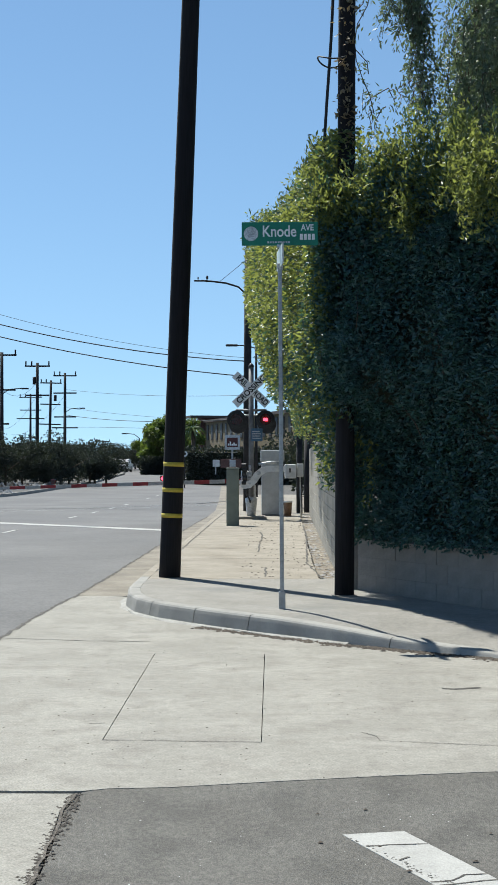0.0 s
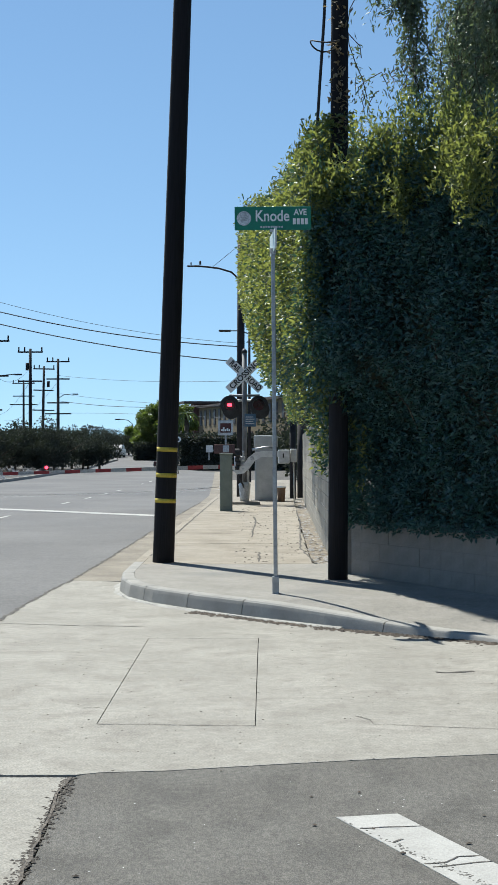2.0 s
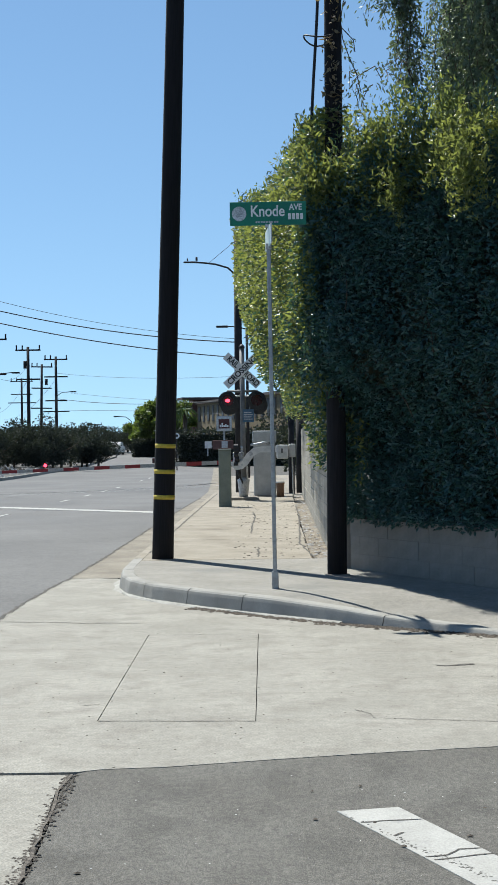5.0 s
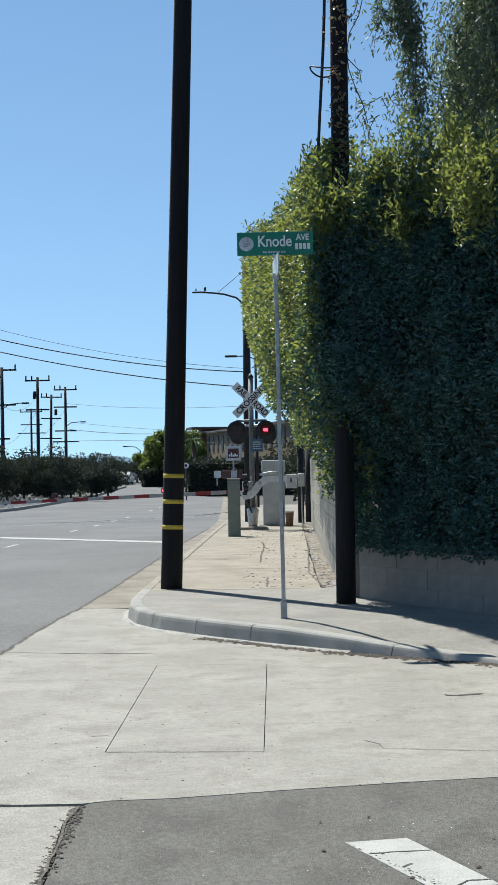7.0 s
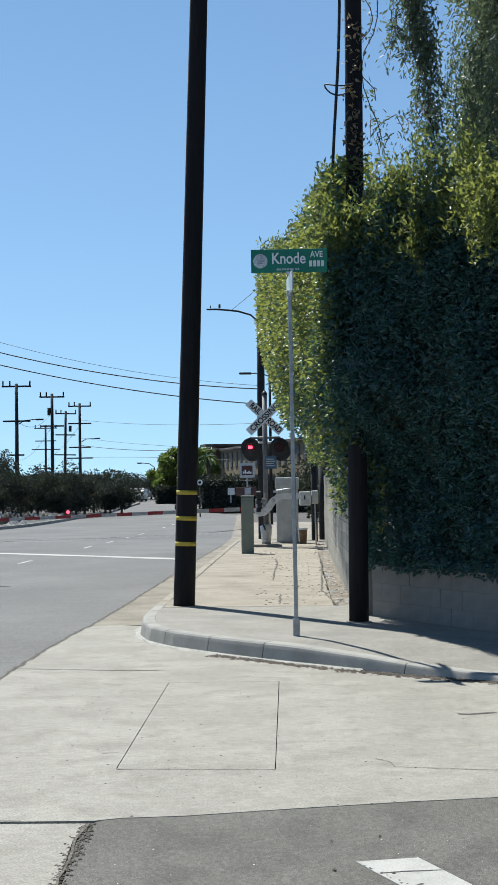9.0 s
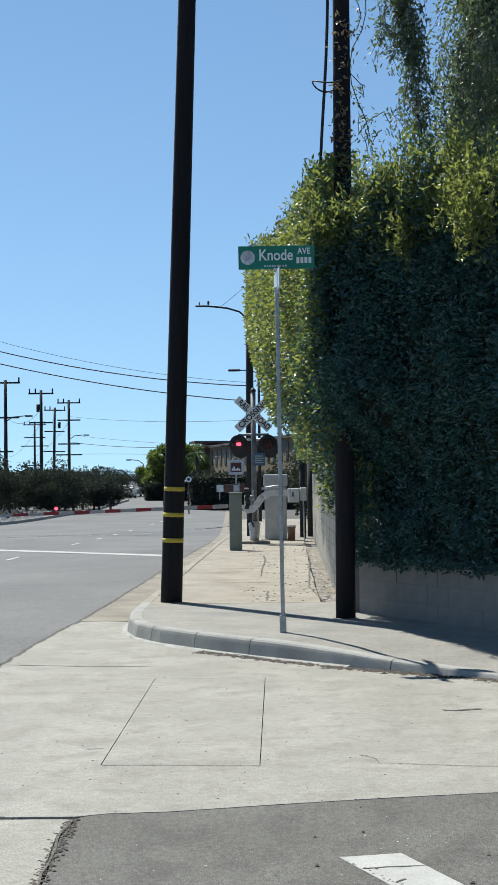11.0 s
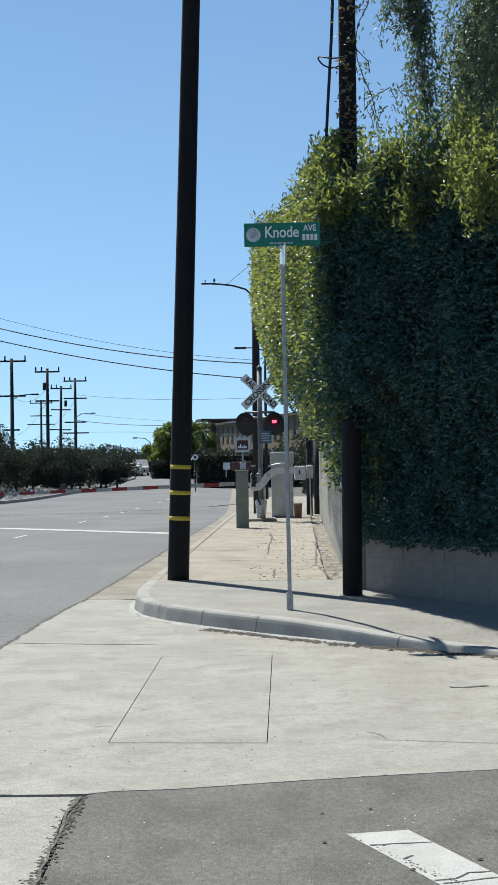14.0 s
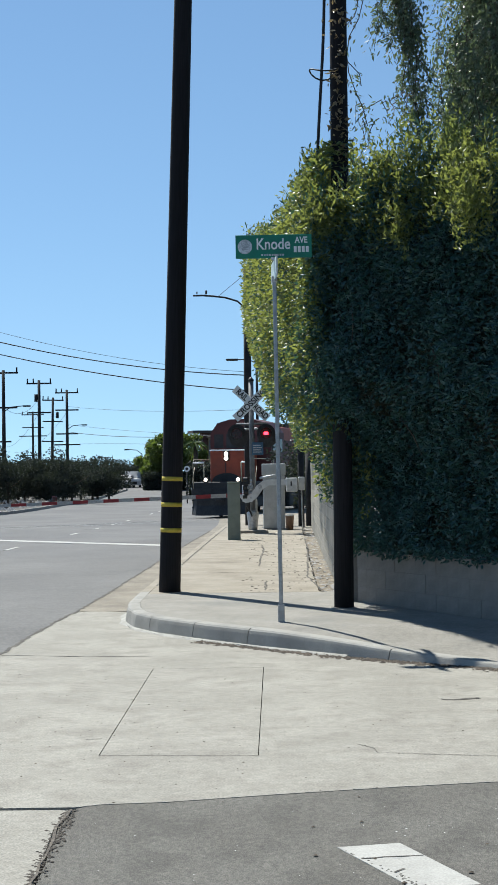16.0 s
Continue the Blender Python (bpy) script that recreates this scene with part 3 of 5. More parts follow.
# pale cement lip along the foot of the kerb
lip = bmesh.new()
rows = []
for k, p in enumerate(fine):
    if p.y < 18.2 and -1.6 < p.x < 0.9:
        nn = normal_at(k)
        w = 0.05 + 0.018 * math.sin(k * 1.7) + 0.012 * math.sin(k * 0.6)
        rows.append([lip.verts.new((p.x - nn.x * u, p.y - nn.y * u, v)) for u, v in ((w, 0.001), (0.02, 0.014), (-0.005, 0.02))])
for a, b in zip(rows, rows[1:]):
    for q in range(2):
        lip.faces.new((a[q], a[q + 1], b[q + 1], b[q]))
part("cement_lip", lip, M["lip"], kerb, "pale smeared cement along the foot")

# ---- walls ----
def block_wall(name, start, end, z0, courses, thick, label, material, rows_as_parts=True):
    """A wall of blocks laid in running bond between two plan points; every block is a piece."""
    a, b = Vector(start), Vector(end)
    length = (b - a).length
    ang = math.degrees(math.atan2(b.y - a.y, b.x - a.x))
    w = thing(name, pose(a.x, a.y, z0, 0, 0, ang), label, "wall", kind="structure")
    part("mortar", box(0.006, 0.004, 0, length - 0.006, thick - 0.004, courses * 0.2 - 0.006), M["block"], w)
    made = {}
    for c in range(courses):
        x = 0.0 if c % 2 == 0 else -0.2
        while x < length:
            x0, x1 = max(0, x), min(length, x + 0.4)
            n = round(x1 - x0, 3)
            if n > 0.03:
                if n not in made:
                    made[n] = mesh_of(box(0.0012, 0, 0.0012, n - 0.0012, thick, 0.1988, 0.0015), "block", material)
                ob = new("block", made[n])
                ob.parent = w
                ob.matrix_basis = pose(x0, random.uniform(-0.003, 0.003), c * 0.2)
            x += 0.4
    return w


block_wall("wall_low", (1.24, 17.42), (4.2, 11.6), KERB - 0.02, 3, 0.19, "low shaded grey block wall under the hedge", M["block"])


def side_wall():
    """Tall wall along the pavement, courses and joints in relief."""
    bm = bmesh.new()
    rng = random.Random(7)
    for c in range(10):
        y = 17.5 + (0.0 if c % 2 else -0.2)
        while y < 46.5:
            y0, y1 = max(17.5, y), min(46.5, y + 0.4)
            if y1 - y0 > 0.05:
                zl = level((y0 + y1) / 2) + KERB - 0.03 + c * 0.2
                x = wall_x((y0 + y1) / 2) + rng.uniform(-0.004, 0.004)
                box(x, y0 + 0.005, zl + 0.005, x + 0.19, y1 - 0.005, zl + 0.195, 0, bm)
            y += 0.4
    w = thing("wall_side", (0, 0, 0), "tan block wall along the pavement, overgrown with ivy", "wall", kind="structure")
    ob = part("block_course", bm, M["tanblock"], w)
    tagged(ob, kind="stuff")
    bm = bmesh.new()
    rows = []
    for y in (17.5, 24, 30, 36, 42, 46.5):
        x, z = wall_x(y), level(y) + KERB - 0.05
        rows.append([bm.verts.new(q) for q in ((x + 0.012, y, z), (x + 0.178, y, z), (x + 0.178, y, z + 2.0), (x + 0.012, y, z + 2.0))])
    for a, b in zip(rows, rows[1:]):
        for k in range(4):
            bm.faces.new((a[k], a[(k + 1) % 4], b[(k + 1) % 4], b[k]))
    bm.faces.new(rows[0])
    bm.faces.new(rows[-1])
    part("mortar", bm, M["block"], w)


side_wall()


# ---- hedge ----
def noise_at(p, s):
    return noise.noise(Vector(p) * s)


def smooth(a, b, x):
    t = min(1, max(0, (x - a) / (b - a)))
    return t * t * (3 - 2 * t)


DN = Vector((0.445, -0.895))
NN = Vector((-0.895, -0.445))


def front_point(s, z, off):
    """A place on the hedge's face over the low wall: s along the wall, z up, off outwards."""
    base = Vector((1.24, 17.42)) + DN * s + NN * off
    return Vector((base.x, base.y, z))


def front_bulge(s, z):
    """How far the face stands out: it hangs over the wall, most of all round the corner, and rolls back on top."""
    out = float(np.interp(s, [-0.25, 0.5, 0.8, 1.07, 1.83, 2.7, 6], [0.46, 0.84, 0.88, 0.8, 0.54, 0.34, 0.1]))
    b = 0.1 + (out - 0.1) * smooth(1.6, 2.7, z) - 1.0 * smooth(4.45, 5.4, z)
    return b + 0.16 * noise_at((s, z, 3), 1.1) + 0.1 * noise_at((s, z, 8), 3.0)


def side_over(y):
    return float(np.interp(y, [16.4, 17.3, 19, 22, 25, 29, 32, 34, 37, 46], [0.36, 0.42, 0.56, 0.84, 1.07, 1.3, 1.26, 0.8, 0.5, 0.4]))


def side_top(y):
    return float(np.interp(y, [16, 18, 20, 22, 24, 26, 28, 32, 36, 46], [5.1, 5.35, 5.35, 5.3, 5.4, 5.75, 6.2, 6.3, 5.4, 4.8]))


def side_low(y):
    """The hem of the hanging growth over the pavement."""
    return float(np.interp(y, [16.4, 17.3, 17.8, 18.6, 20, 23.5, 26, 30, 34, 46], [2.4, 1.2, 1.65, 2.3, 2.5, 2.5, 2.8, 3.65, 3.0, 2.2]))


def side_point(y, z, inset):
    low = side_low(y)
    near = float(np.interp(y, [18, 22], [0.3, 0.78]))
    over = side_over(y) * (near + (1 - near) * smooth(low, low + 1.0, z)) * smooth(low - 1.2, low, z) + 0.05
    over += (near + (1 - near) * smooth(low + 0.3, low + 1.2, z)) * (0.2 * noise_at((y * 0.8, z * 0.5, 1), 0.9) + 0.14 * noise_at((y * 1.2, z * 0.4, 4), 2.4))
    top = side_top(y)
    over -= 0.4 * smooth(top - 0.5, top + 0.3, z)
    return Vector((wall_x(y) - over + inset, y, z))


def grow_hedge():
    rng = np.random.default_rng(11)
    h = thing("hedge", (1.6, 17.8, 0), "tall unclipped green hedge hanging over the block walls", "hedge")
    off = Vector((1.6, 17.8, 0))
    # near-black sheets stand in for the shade deep in the hedge
    bm = bmesh.new()

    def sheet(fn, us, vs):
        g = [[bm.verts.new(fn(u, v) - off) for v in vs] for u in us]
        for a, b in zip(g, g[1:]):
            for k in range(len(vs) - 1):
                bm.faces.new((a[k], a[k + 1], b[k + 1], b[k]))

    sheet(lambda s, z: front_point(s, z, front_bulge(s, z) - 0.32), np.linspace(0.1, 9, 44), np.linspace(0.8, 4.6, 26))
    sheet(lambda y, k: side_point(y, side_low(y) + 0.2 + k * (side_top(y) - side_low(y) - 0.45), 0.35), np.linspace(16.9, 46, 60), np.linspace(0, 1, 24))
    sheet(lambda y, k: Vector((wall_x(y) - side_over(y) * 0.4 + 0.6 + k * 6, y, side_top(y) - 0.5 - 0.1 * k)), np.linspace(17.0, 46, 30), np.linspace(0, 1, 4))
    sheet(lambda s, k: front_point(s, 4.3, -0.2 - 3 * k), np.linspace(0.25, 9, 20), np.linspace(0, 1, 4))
    part("inner_growth", bm, M["core"], h, "near-black sheets standing in for inner shade")
    C, N, C2, N2 = [], [], [], []
    for k in range(120000):
        s, z = rng.uniform(-0.22, 3.3) if k % 6 else rng.uniform(3.3, 6.0), rng.uniform(0.66, 5.5)
        if z > 4.62 + 0.7 * smooth(0.3, 0.0, s) + 0.15 * smooth(1.2, 2.0, s) + 0.35 * noise_at((s, 9, 0), 1.2):
            continue
        low = 0.70 + 0.16 * abs(noise_at((s, 0, 0), 2.5))
        if z < low:
            continue
        if noise_at((s * 2.0, z * 0.8, 17), 1.6) < -0.15 and rng.random() < 0.7:
            continue
        p = front_point(s, z, front_bulge(s, z) - abs(rng.normal()) * 0.2 + 0.04)
        # towards the top more leaves take the sunlit colour
        sunny = rng.random() < 0.75 * smooth(4.2, 4.8, z + 0.9 * noise_at((s, 5, z), 1.5))
        (C2 if sunny else C).append(p - off)
        (N2 if sunny else N).append((NN.x, NN.y, 0.1 + (0.8 if sunny else 0)))
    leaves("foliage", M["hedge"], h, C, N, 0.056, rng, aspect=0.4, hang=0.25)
    tagged(leaves("young_foliage", M["hedge_sunny"], h, C2, N2, 0.06, rng, aspect=0.36), "leaves coloured sunlit yellow-green")
    C, N, C2, N2 = [], [], [], []
    for _ in range(160000):
        y = 16.5 + 29.5 * rng.random() ** 1.35
        top = side_top(y)
        z = rng.uniform(0.9, top + 0.1)
        # the lower fringe: strands hang down the wall
        low = side_low(y) + 0.25 * noise_at((y, 2, 0), 2.2)
        if z < low:
            continue
        # hanging strands leave dark gaps between them
        if noise_at((y * 2.2, z * 0.55, 12), 1.7) < 0.02 and rng.random() < 0.86:
            continue
        p = side_point(y, z, abs(rng.normal()) * 0.24 - 0.06)
        # many leaves here get the sunlit colour, more of them higher up
        sunny = rng.random() < 0.42 + 0.36 * smooth(2.0, 4.0, z)
        (C2 if sunny else C).append(p - off)
        (N2 if sunny else N).append((-1, -0.2, 0.15))
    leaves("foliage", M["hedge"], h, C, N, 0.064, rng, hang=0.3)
    tagged(leaves("young_foliage", M["hedge_sunny"], h, C2, N2, 0.064, rng, hang=0.2), "leaves coloured sunlit yellow-green")
    # leafy tufts that stand out into the sun near the top of the shaded face, coloured sunlit
    C, N = [], []
    for s, z, out, rs, rz, n in ((2.78, 4.45, 0.5, 0.26, 0.55, 900), (2.5, 4.85, 0.3, 0.2, 0.3, 700), (1.98, 4.12, 0.62, 0.12, 0.3, 480), (1.5, 4.7, 0.5, 0.3, 0.3, 1100),
                                 (0.75, 4.3, 0.85, 0.25, 0.3, 1200), (1.1, 4.45, 0.6, 0.25, 0.22, 800), (3.2, 4.2, 0.6, 0.25, 0.5, 1200), (0.1, 4.85, 0.55, 0.2, 0.4, 1300)):
        for _ in range(n // 9):
            d = rng.normal(size=3) * 0.42
            foot = front_point(s + rs * d[0], z + rz * d[1] - 0.1, out + 0.22 * d[2] - 0.06)
            tip = Vector((rng.normal() * 0.07 - 0.04, rng.normal() * 0.07 - 0.06, rng.uniform(0.1, 0.26)))
            for q in range(9):
                C.append(foot + tip * (q / 9) + Vector(rng.normal(size=3) * 0.018) - off)
                N.append((tip.x * 3, tip.y * 3, 0.7))
    tagged(leaves("young_tuft", M["hedge_sunny"], h, C, N, 0.06, rng, aspect=0.36, spread=0.7), "leaves coloured sunlit yellow-green")
    # strands hanging down the corner, mixed from the shaded and the sunlit leaf colour
    C, N, C2, N2 = [], [], [], []
    for _ in range(34):
        s, z, L = rng.uniform(0.42, 0.85), rng.uniform(1.9, 4.3), rng.uniform(0.4, 1.1)
        out = front_bulge(s, max(z, 2.4)) + 0.03
        for q in range(int(L * 70)):
            f = rng.random()
            p = front_point(s + 0.03 * math.sin(z + 4 * f), z - L * f, min(out, front_bulge(s, z - L * f) + 0.08)) + Vector(rng.normal(size=3) * 0.03) - off
            (C2 if rng.random() < 0.4 else C).append(p)
    tagged(leaves("strand", M["hedge"], h, C, [(-0.6, -0.5, -0.5)] * len(C), 0.06, rng, hang=0.2), kind="stuff")
    tagged(leaves("young_strand", M["hedge_sunny"], h, C2, [(-0.6, -0.5, -0.5)] * len(C2), 0.06, rng, hang=0.2), "leaves coloured sunlit yellow-green", kind="stuff")
    # upright shoots on the top, most in the sunlit leaf colour
    C, N, C2, N2 = [], [], [], []
    for _ in range(1900):
        if rng.random() < 0.6:
            y = rng.uniform(16.9, 33)
            base = side_point(y, side_top(y) - 0.4, 0.1 + abs(rng.normal()) * 0.7)
        else:
            s = rng.uniform(-0.2, 6)
            base = front_point(s, rng.uniform(4.0, 4.5) + 0.35 * smooth(1.1, 1.9, s), front_bulge(s, 4.3) + 0.08 - abs(rng.normal()) * 0.5)
        if noise_at((base.x * 1.3, base.y * 1.3, 3), 1.1) < -0.05 and rng.random() < 0.8:
            continue
        lean = Vector((rng.normal() * 0.2 - 0.12, rng.normal() * 0.2 - 0.1, 1)).normalized()
        L = rng.uniform(0.15, 0.4) + 0.4 * max(0, noise_at((base.x, base.y, 7), 1.6))
        for k in range(int(L * 75)):
            q = base + lean * (L * k / (L * 75)) + Vector(rng.normal(size=3) * 0.035)
            (C2 if rng.random() < 0.7 else C).append(q - off)
    n, n2 = len(C), len(C2)
    leaves("shoot", M["hedge"], h, C, [(0, 0, 0.8)] * n, 0.062, rng, aspect=0.34, spread=0.6)
    tagged(leaves("young_shoot", M["hedge_sunny"], h, C2, [(0, 0, 0.8)] * n2, 0.065, rng, aspect=0.34, spread=0.6), "bright sunny shoots on top")
    # a few pale stems on the shaded face
    for s, z in ((0.9, 2.6), (1.6, 2.2), (2.3, 2.9), (1.2, 3.4), (2.9, 2.0), (0.6, 3.0)):
        a = front_point(s, z, front_bulge(s, z) + 0.02) - off
        b = front_point(s + 0.1, z - 0.4, front_bulge(s + 0.1, z - 0.4) + 0.03) - off
        part("stem", tube([a, (a + b) / 2 + Vector((0.02, 0, 0.02)), b], 0.006, 5), M["bark"], h)
    return h


grow_hedge()


def weeping_tree():
    rng = np.random.default_rng(21)
    t = thing("weeping_tree", (3.9, 19.5, 0), "tall tree with drooping small-leaved twigs behind the hedge", "tree")
    part("trunk", tube([(0, 0, 0), (0.1, 0, 2), (-0.05, 0.1, 4.5), (0.1, 0, 7), (0.3, 0.2, 9.5)], [0.24, 0.2, 0.17, 0.12, 0.05], 10), M["bark"], t)
    C, N = [], []
    twigs, limbs = bmesh.new(), bmesh.new()
    for k in range(14):
        a = rng.uniform(0, 6.28)
        r = rng.uniform(0.7, 1.5)
        z = rng.uniform(4.5, 7.0)
        tube([(0, 0, z), (r * 0.5 * math.cos(a), r * 0.5 * math.sin(a), z + 0.9), (r * math.cos(a), r * math.sin(a), z + 1.1)], [0.06, 0.035, 0.015], 6, limbs)
    def hang_twig(p, L, lean, per, loose=0.06):
        """One drooping twig with its leaves, curving down under its own weight."""
        d = Vector((rng.normal() * lean, rng.normal() * lean, -1)).normalized()
        sway = Vector((rng.normal() * 0.08, rng.normal() * 0.08, 0))
        pts = [p + Vector((0.05, 0.02, 0.03))] + [p + d * L * f + sway * math.sin(f * 3.0) for f in (0.0, 0.3, 0.6, 1.0)]
        tube(pts, [0.007, 0.006, 0.005, 0.004, 0.002], 4, twigs)
        for _ in range(int(L * per)):
            f = rng.random()
            C.append(p + d * L * f + sway * math.sin(f * 3.0) + Vector(rng.normal(size=3) * loose * (1.0 + 0.6 * f)))
            N.append((d.x, d.y, -0.7))

    # the hanging twigs gather in drooping bunches, with open sky between them
    bunches = []
    while len(bunches) < 110:
        c = np.array((rng.uniform(-1.15, 3.2) if len(bunches) % 2 else rng.uniform(-1.25, -0.3), rng.uniform(-1.5, 1.8), rng.uniform(5.3, 9.8)))
        if ((c[0] - 0.9) / 2.8) ** 2 + (c[1] / 2.2) ** 2 + ((c[2] - 7.2) / 3.1) ** 2 < 1:
            bunches.append(c)
    for k in range(1050):
        x, y, z = bunches[int(rng.integers(len(bunches)))] + rng.normal(size=3) * (0.17, 0.22, 0.3)
        hang_twig(Vector((max(x, -1.38 + rng.normal() * 0.08), y, z)), rng.uniform(0.4, 1.1), 0.16, 130, 0.05)
    # one long hanging tress apart from the crown
    for k in range(110):
        z = 6.2 + 2.6 * rng.random()
        hang_twig(Vector((-1.82 + rng.normal() * 0.07 + 0.07 * math.sin(z * 2.1) + 0.25 * max(0, 6.7 - z), -0.3 + rng.normal() * 0.15, z)), rng.uniform(0.25, 0.55), 0.13, 110, 0.04)
    # small wisps: a tip that comes in from above, and thin ends over the hedge
    for k in range(10):
        hang_twig(Vector((-2.1 + rng.normal() * 0.09, -0.4, rng.uniform(7.3, 7.7))), rng.uniform(0.25, 0.5), 0.4, 70, 0.045)
    for k in range(14):
        hang_twig(Vector((rng.uniform(-2.5, -1.8), rng.uniform(-1.0, -0.4), rng.uniform(5.95, 6.3))), rng.uniform(0.2, 0.45), 0.5, 50, 0.045)
    # thin stray runners beside the pole
    for sx, z0, z1 in ((-2.5, 7.9, 5.9), (-2.56, 7.7, 6.4)):
        pts = [Vector((sx + 0.12 * math.sin(k * 0.9) + rng.normal() * 0.015, -0.8, z0 + (z1 - z0) * k / 9)) for k in range(10)]
        tube(pts, 0.006, 4, twigs)
        for q in range(45):
            f = rng.random() * 8.9
            C.append(pts[int(f)].lerp(pts[int(f) + 1], f % 1) + Vector(rng.normal(size=3) * 0.04))
            N.append((0, 0, -0.7))
    part("limb", limbs, M["bark"], t)
    part("twig", twigs, M["bark"], t)
    leaves("foliage", M["tree"], t, C, N, 0.072, rng, aspect=0.36, spread=0.7)


weeping_tree()


# ---- poles, sign ----
def striped_pole():
    p = thing("utility_pole", pose(-1.008, 19.38, KERB - 0.03, 0.3, 2.08, 0), "black creosoted wooden pole with three yellow bands", "utility pole")
    zs = [0, 0.6, 2, 4, 6, 8, 10.5]
    part("shaft", tube([(0, 0, z - 0.15) for z in zs], [0.138, 0.135, 0.13, 0.124, 0.118, 0.112, 0.105], 24), M["pole"], p)
    for z in (0.808, 1.131, 1.457):
        bm = bmesh.new()
        r = 0.139 - 0.0045 * z
        tube([(0, 0, z - 0.027), (0, 0, z + 0.027)], r, 24, bm)
        part("band", bm, M["yellow"], p, "yellow reflective band")
    return p


striped_pole()


def ivy_pole():
    rng = np.random.default_rng(5)
    p = thing("utility_pole", pose(1.04, 16.65, KERB - 0.02, 0, 0.3, 0), "dark wooden pole with ivy and a cable ring", "utility pole")
    zs = [-0.1, 1, 3, 5, 7, 9]
    part("shaft", tube([(0, 0, z) for z in zs], [0.108, 0.106, 0.102, 0.097, 0.092, 0.088], 20), M["pole"], p)
    part("footing", box(-0.14, -0.13, -0.1, 0.14, 0.13, 0.03, 0.01), M["block"], p, "patch of concrete round the foot")
    C = [(rng.normal() * 0.07, -0.1 - abs(rng.normal()) * 0.03, rng.uniform(4.9, 6.6)) for _ in range(150)]
    leaves("ivy", M["dryleaf"], p, C, [(0, -0.6, -0.4)] * len(C), 0.07, rng)
    pts = [(-0.235 + 0.04 * (z - 4.6) + 0.012 * math.sin(z * 2.2), 0.2, z) for z in np.linspace(4.4, 9, 14)]
    part("cable", tube(pts, 0.019, 6), M["cable"], p, "black drop cable")
    ring = [(-0.16 + 0.16 * math.cos(a), -0.02 + 0.2 * math.sin(a), 5.87 + 0.03 * math.cos(a * 2)) for a in np.linspace(0, 6.283, 25)]
    part("cable_ring", tube(ring, 0.009, 6), M["cable"], p, "slack loop of black cable")
    return p


ivy_pole()


def street_sign():
    s = thing("street_sign", pose(0.33, 15.19, KERB, 0, -0.35, 0), "green street name sign on a galvanised square post", "street sign")
    part("post", box(-0.02, -0.02, -0.1, 0.02, 0.02, 3.42, 0.004), M["galv"], s)
    part("sleeve", box(-0.033, -0.033, -0.1, 0.033, 0.033, 0.17, 0.004), M["galv"], s, "thicker anchor sleeve")
    bm = bmesh.new()
    for k in range(58):
        box(-0.006, -0.0235, 0.3 + k * 0.052, 0.006, -0.0215, 0.312 + k * 0.052, 0, bm)
    tagged(part("post_hole", bm, M["galv"], s), kind="stuff")
    # upper blade, square to the street
    b = part("blade", box(-0.38, -0.004, 3.62, 0.38, 0.004, 3.855, 0.002), M["green"], s, "green blade with white letters")
    writing("Knode", 0.156, M["white"], b, pose(-0.005, -0.006, 3.757, 90), squeeze=0.82, bold=0.0025)
    writing("AVE", 0.085, M["white"], b, pose(0.275, -0.006, 3.795, 90), squeeze=0.84, bold=0.002)
    bm = bmesh.new()
    for k in range(4):
        box(0.2 + k * 0.04, -0.006, 3.675, 0.229 + k * 0.04, -0.004, 3.735, 0, bm)
    part("number_bar", bm, M["white"], b)
    bm = bmesh.new()
    for k in range(9):
        box(-0.125 + k * 0.026, -0.0055, 3.643, -0.107 + k * 0.026, -0.004, 3.662, 0, bm)
    part("small_print", bm, M["alu"], b)
    bm = bmesh.new()
    bmesh.ops.create_cone(bm, cap_ends=True, segments=32, radius1=0.072, radius2=0.072, depth=0.002, matrix=pose(-0.287, -0.005, 3.738, 90))
    part("seal", bm, M["alu"], b, "round grey seal")
    bm = bmesh.new()
    for k in range(4):
        box(-0.315 + 0.008 * k, -0.0075, 3.71 + 0.016 * k, -0.26 - 0.004 * k, -0.006, 3.719 + 0.016 * k, 0, bm)
    part("seal_mark", bm, M["galv"], b)
    part("bracket", box(-0.03, -0.012, 3.6, 0.03, 0.012, 3.63, 0.003), M["alu"], s)
    # lower blade, along the main street
    c = part("blade", box(-0.004, -0.38, 3.40, 0.004, 0.38, 3.6, 0.002), M["paleblade"], s, "second pale blade seen almost edge-on")
    c.matrix_basis = pose(0, 0, 0, 0, 0, 3.2)
    part("blade_rim", box(-0.007, -0.386, 3.398, 0.007, -0.376, 3.602), M["alu"], c)
    part("post_cap", box(-0.028, -0.028, 3.38, 0.028, 0.028, 3.44, 0.003), M["alu"], s)
    return s


street_sign()


# ---- railway crossing ----
def arc_points(cx, cz, r, a0, a1, n):
    return [(cx + r * math.cos(a), cz + r * math.sin(a)) for a in np.linspace(a0, a1, n)]


def disc(radius, depth, at, seg=28, bm=None, r2=None):
    bm = bm or bmesh.new()
    bmesh.ops.create_cone(bm, cap_ends=True, segments=seg, radius1=radius, radius2=radius if r2 is None else r2, depth=depth, matrix=at)
    return bm


FLASH = {"left": [], "right": []}
SIGNAL_Y = 41.7
SZ = level(SIGNAL_Y) + KERB - 0.01


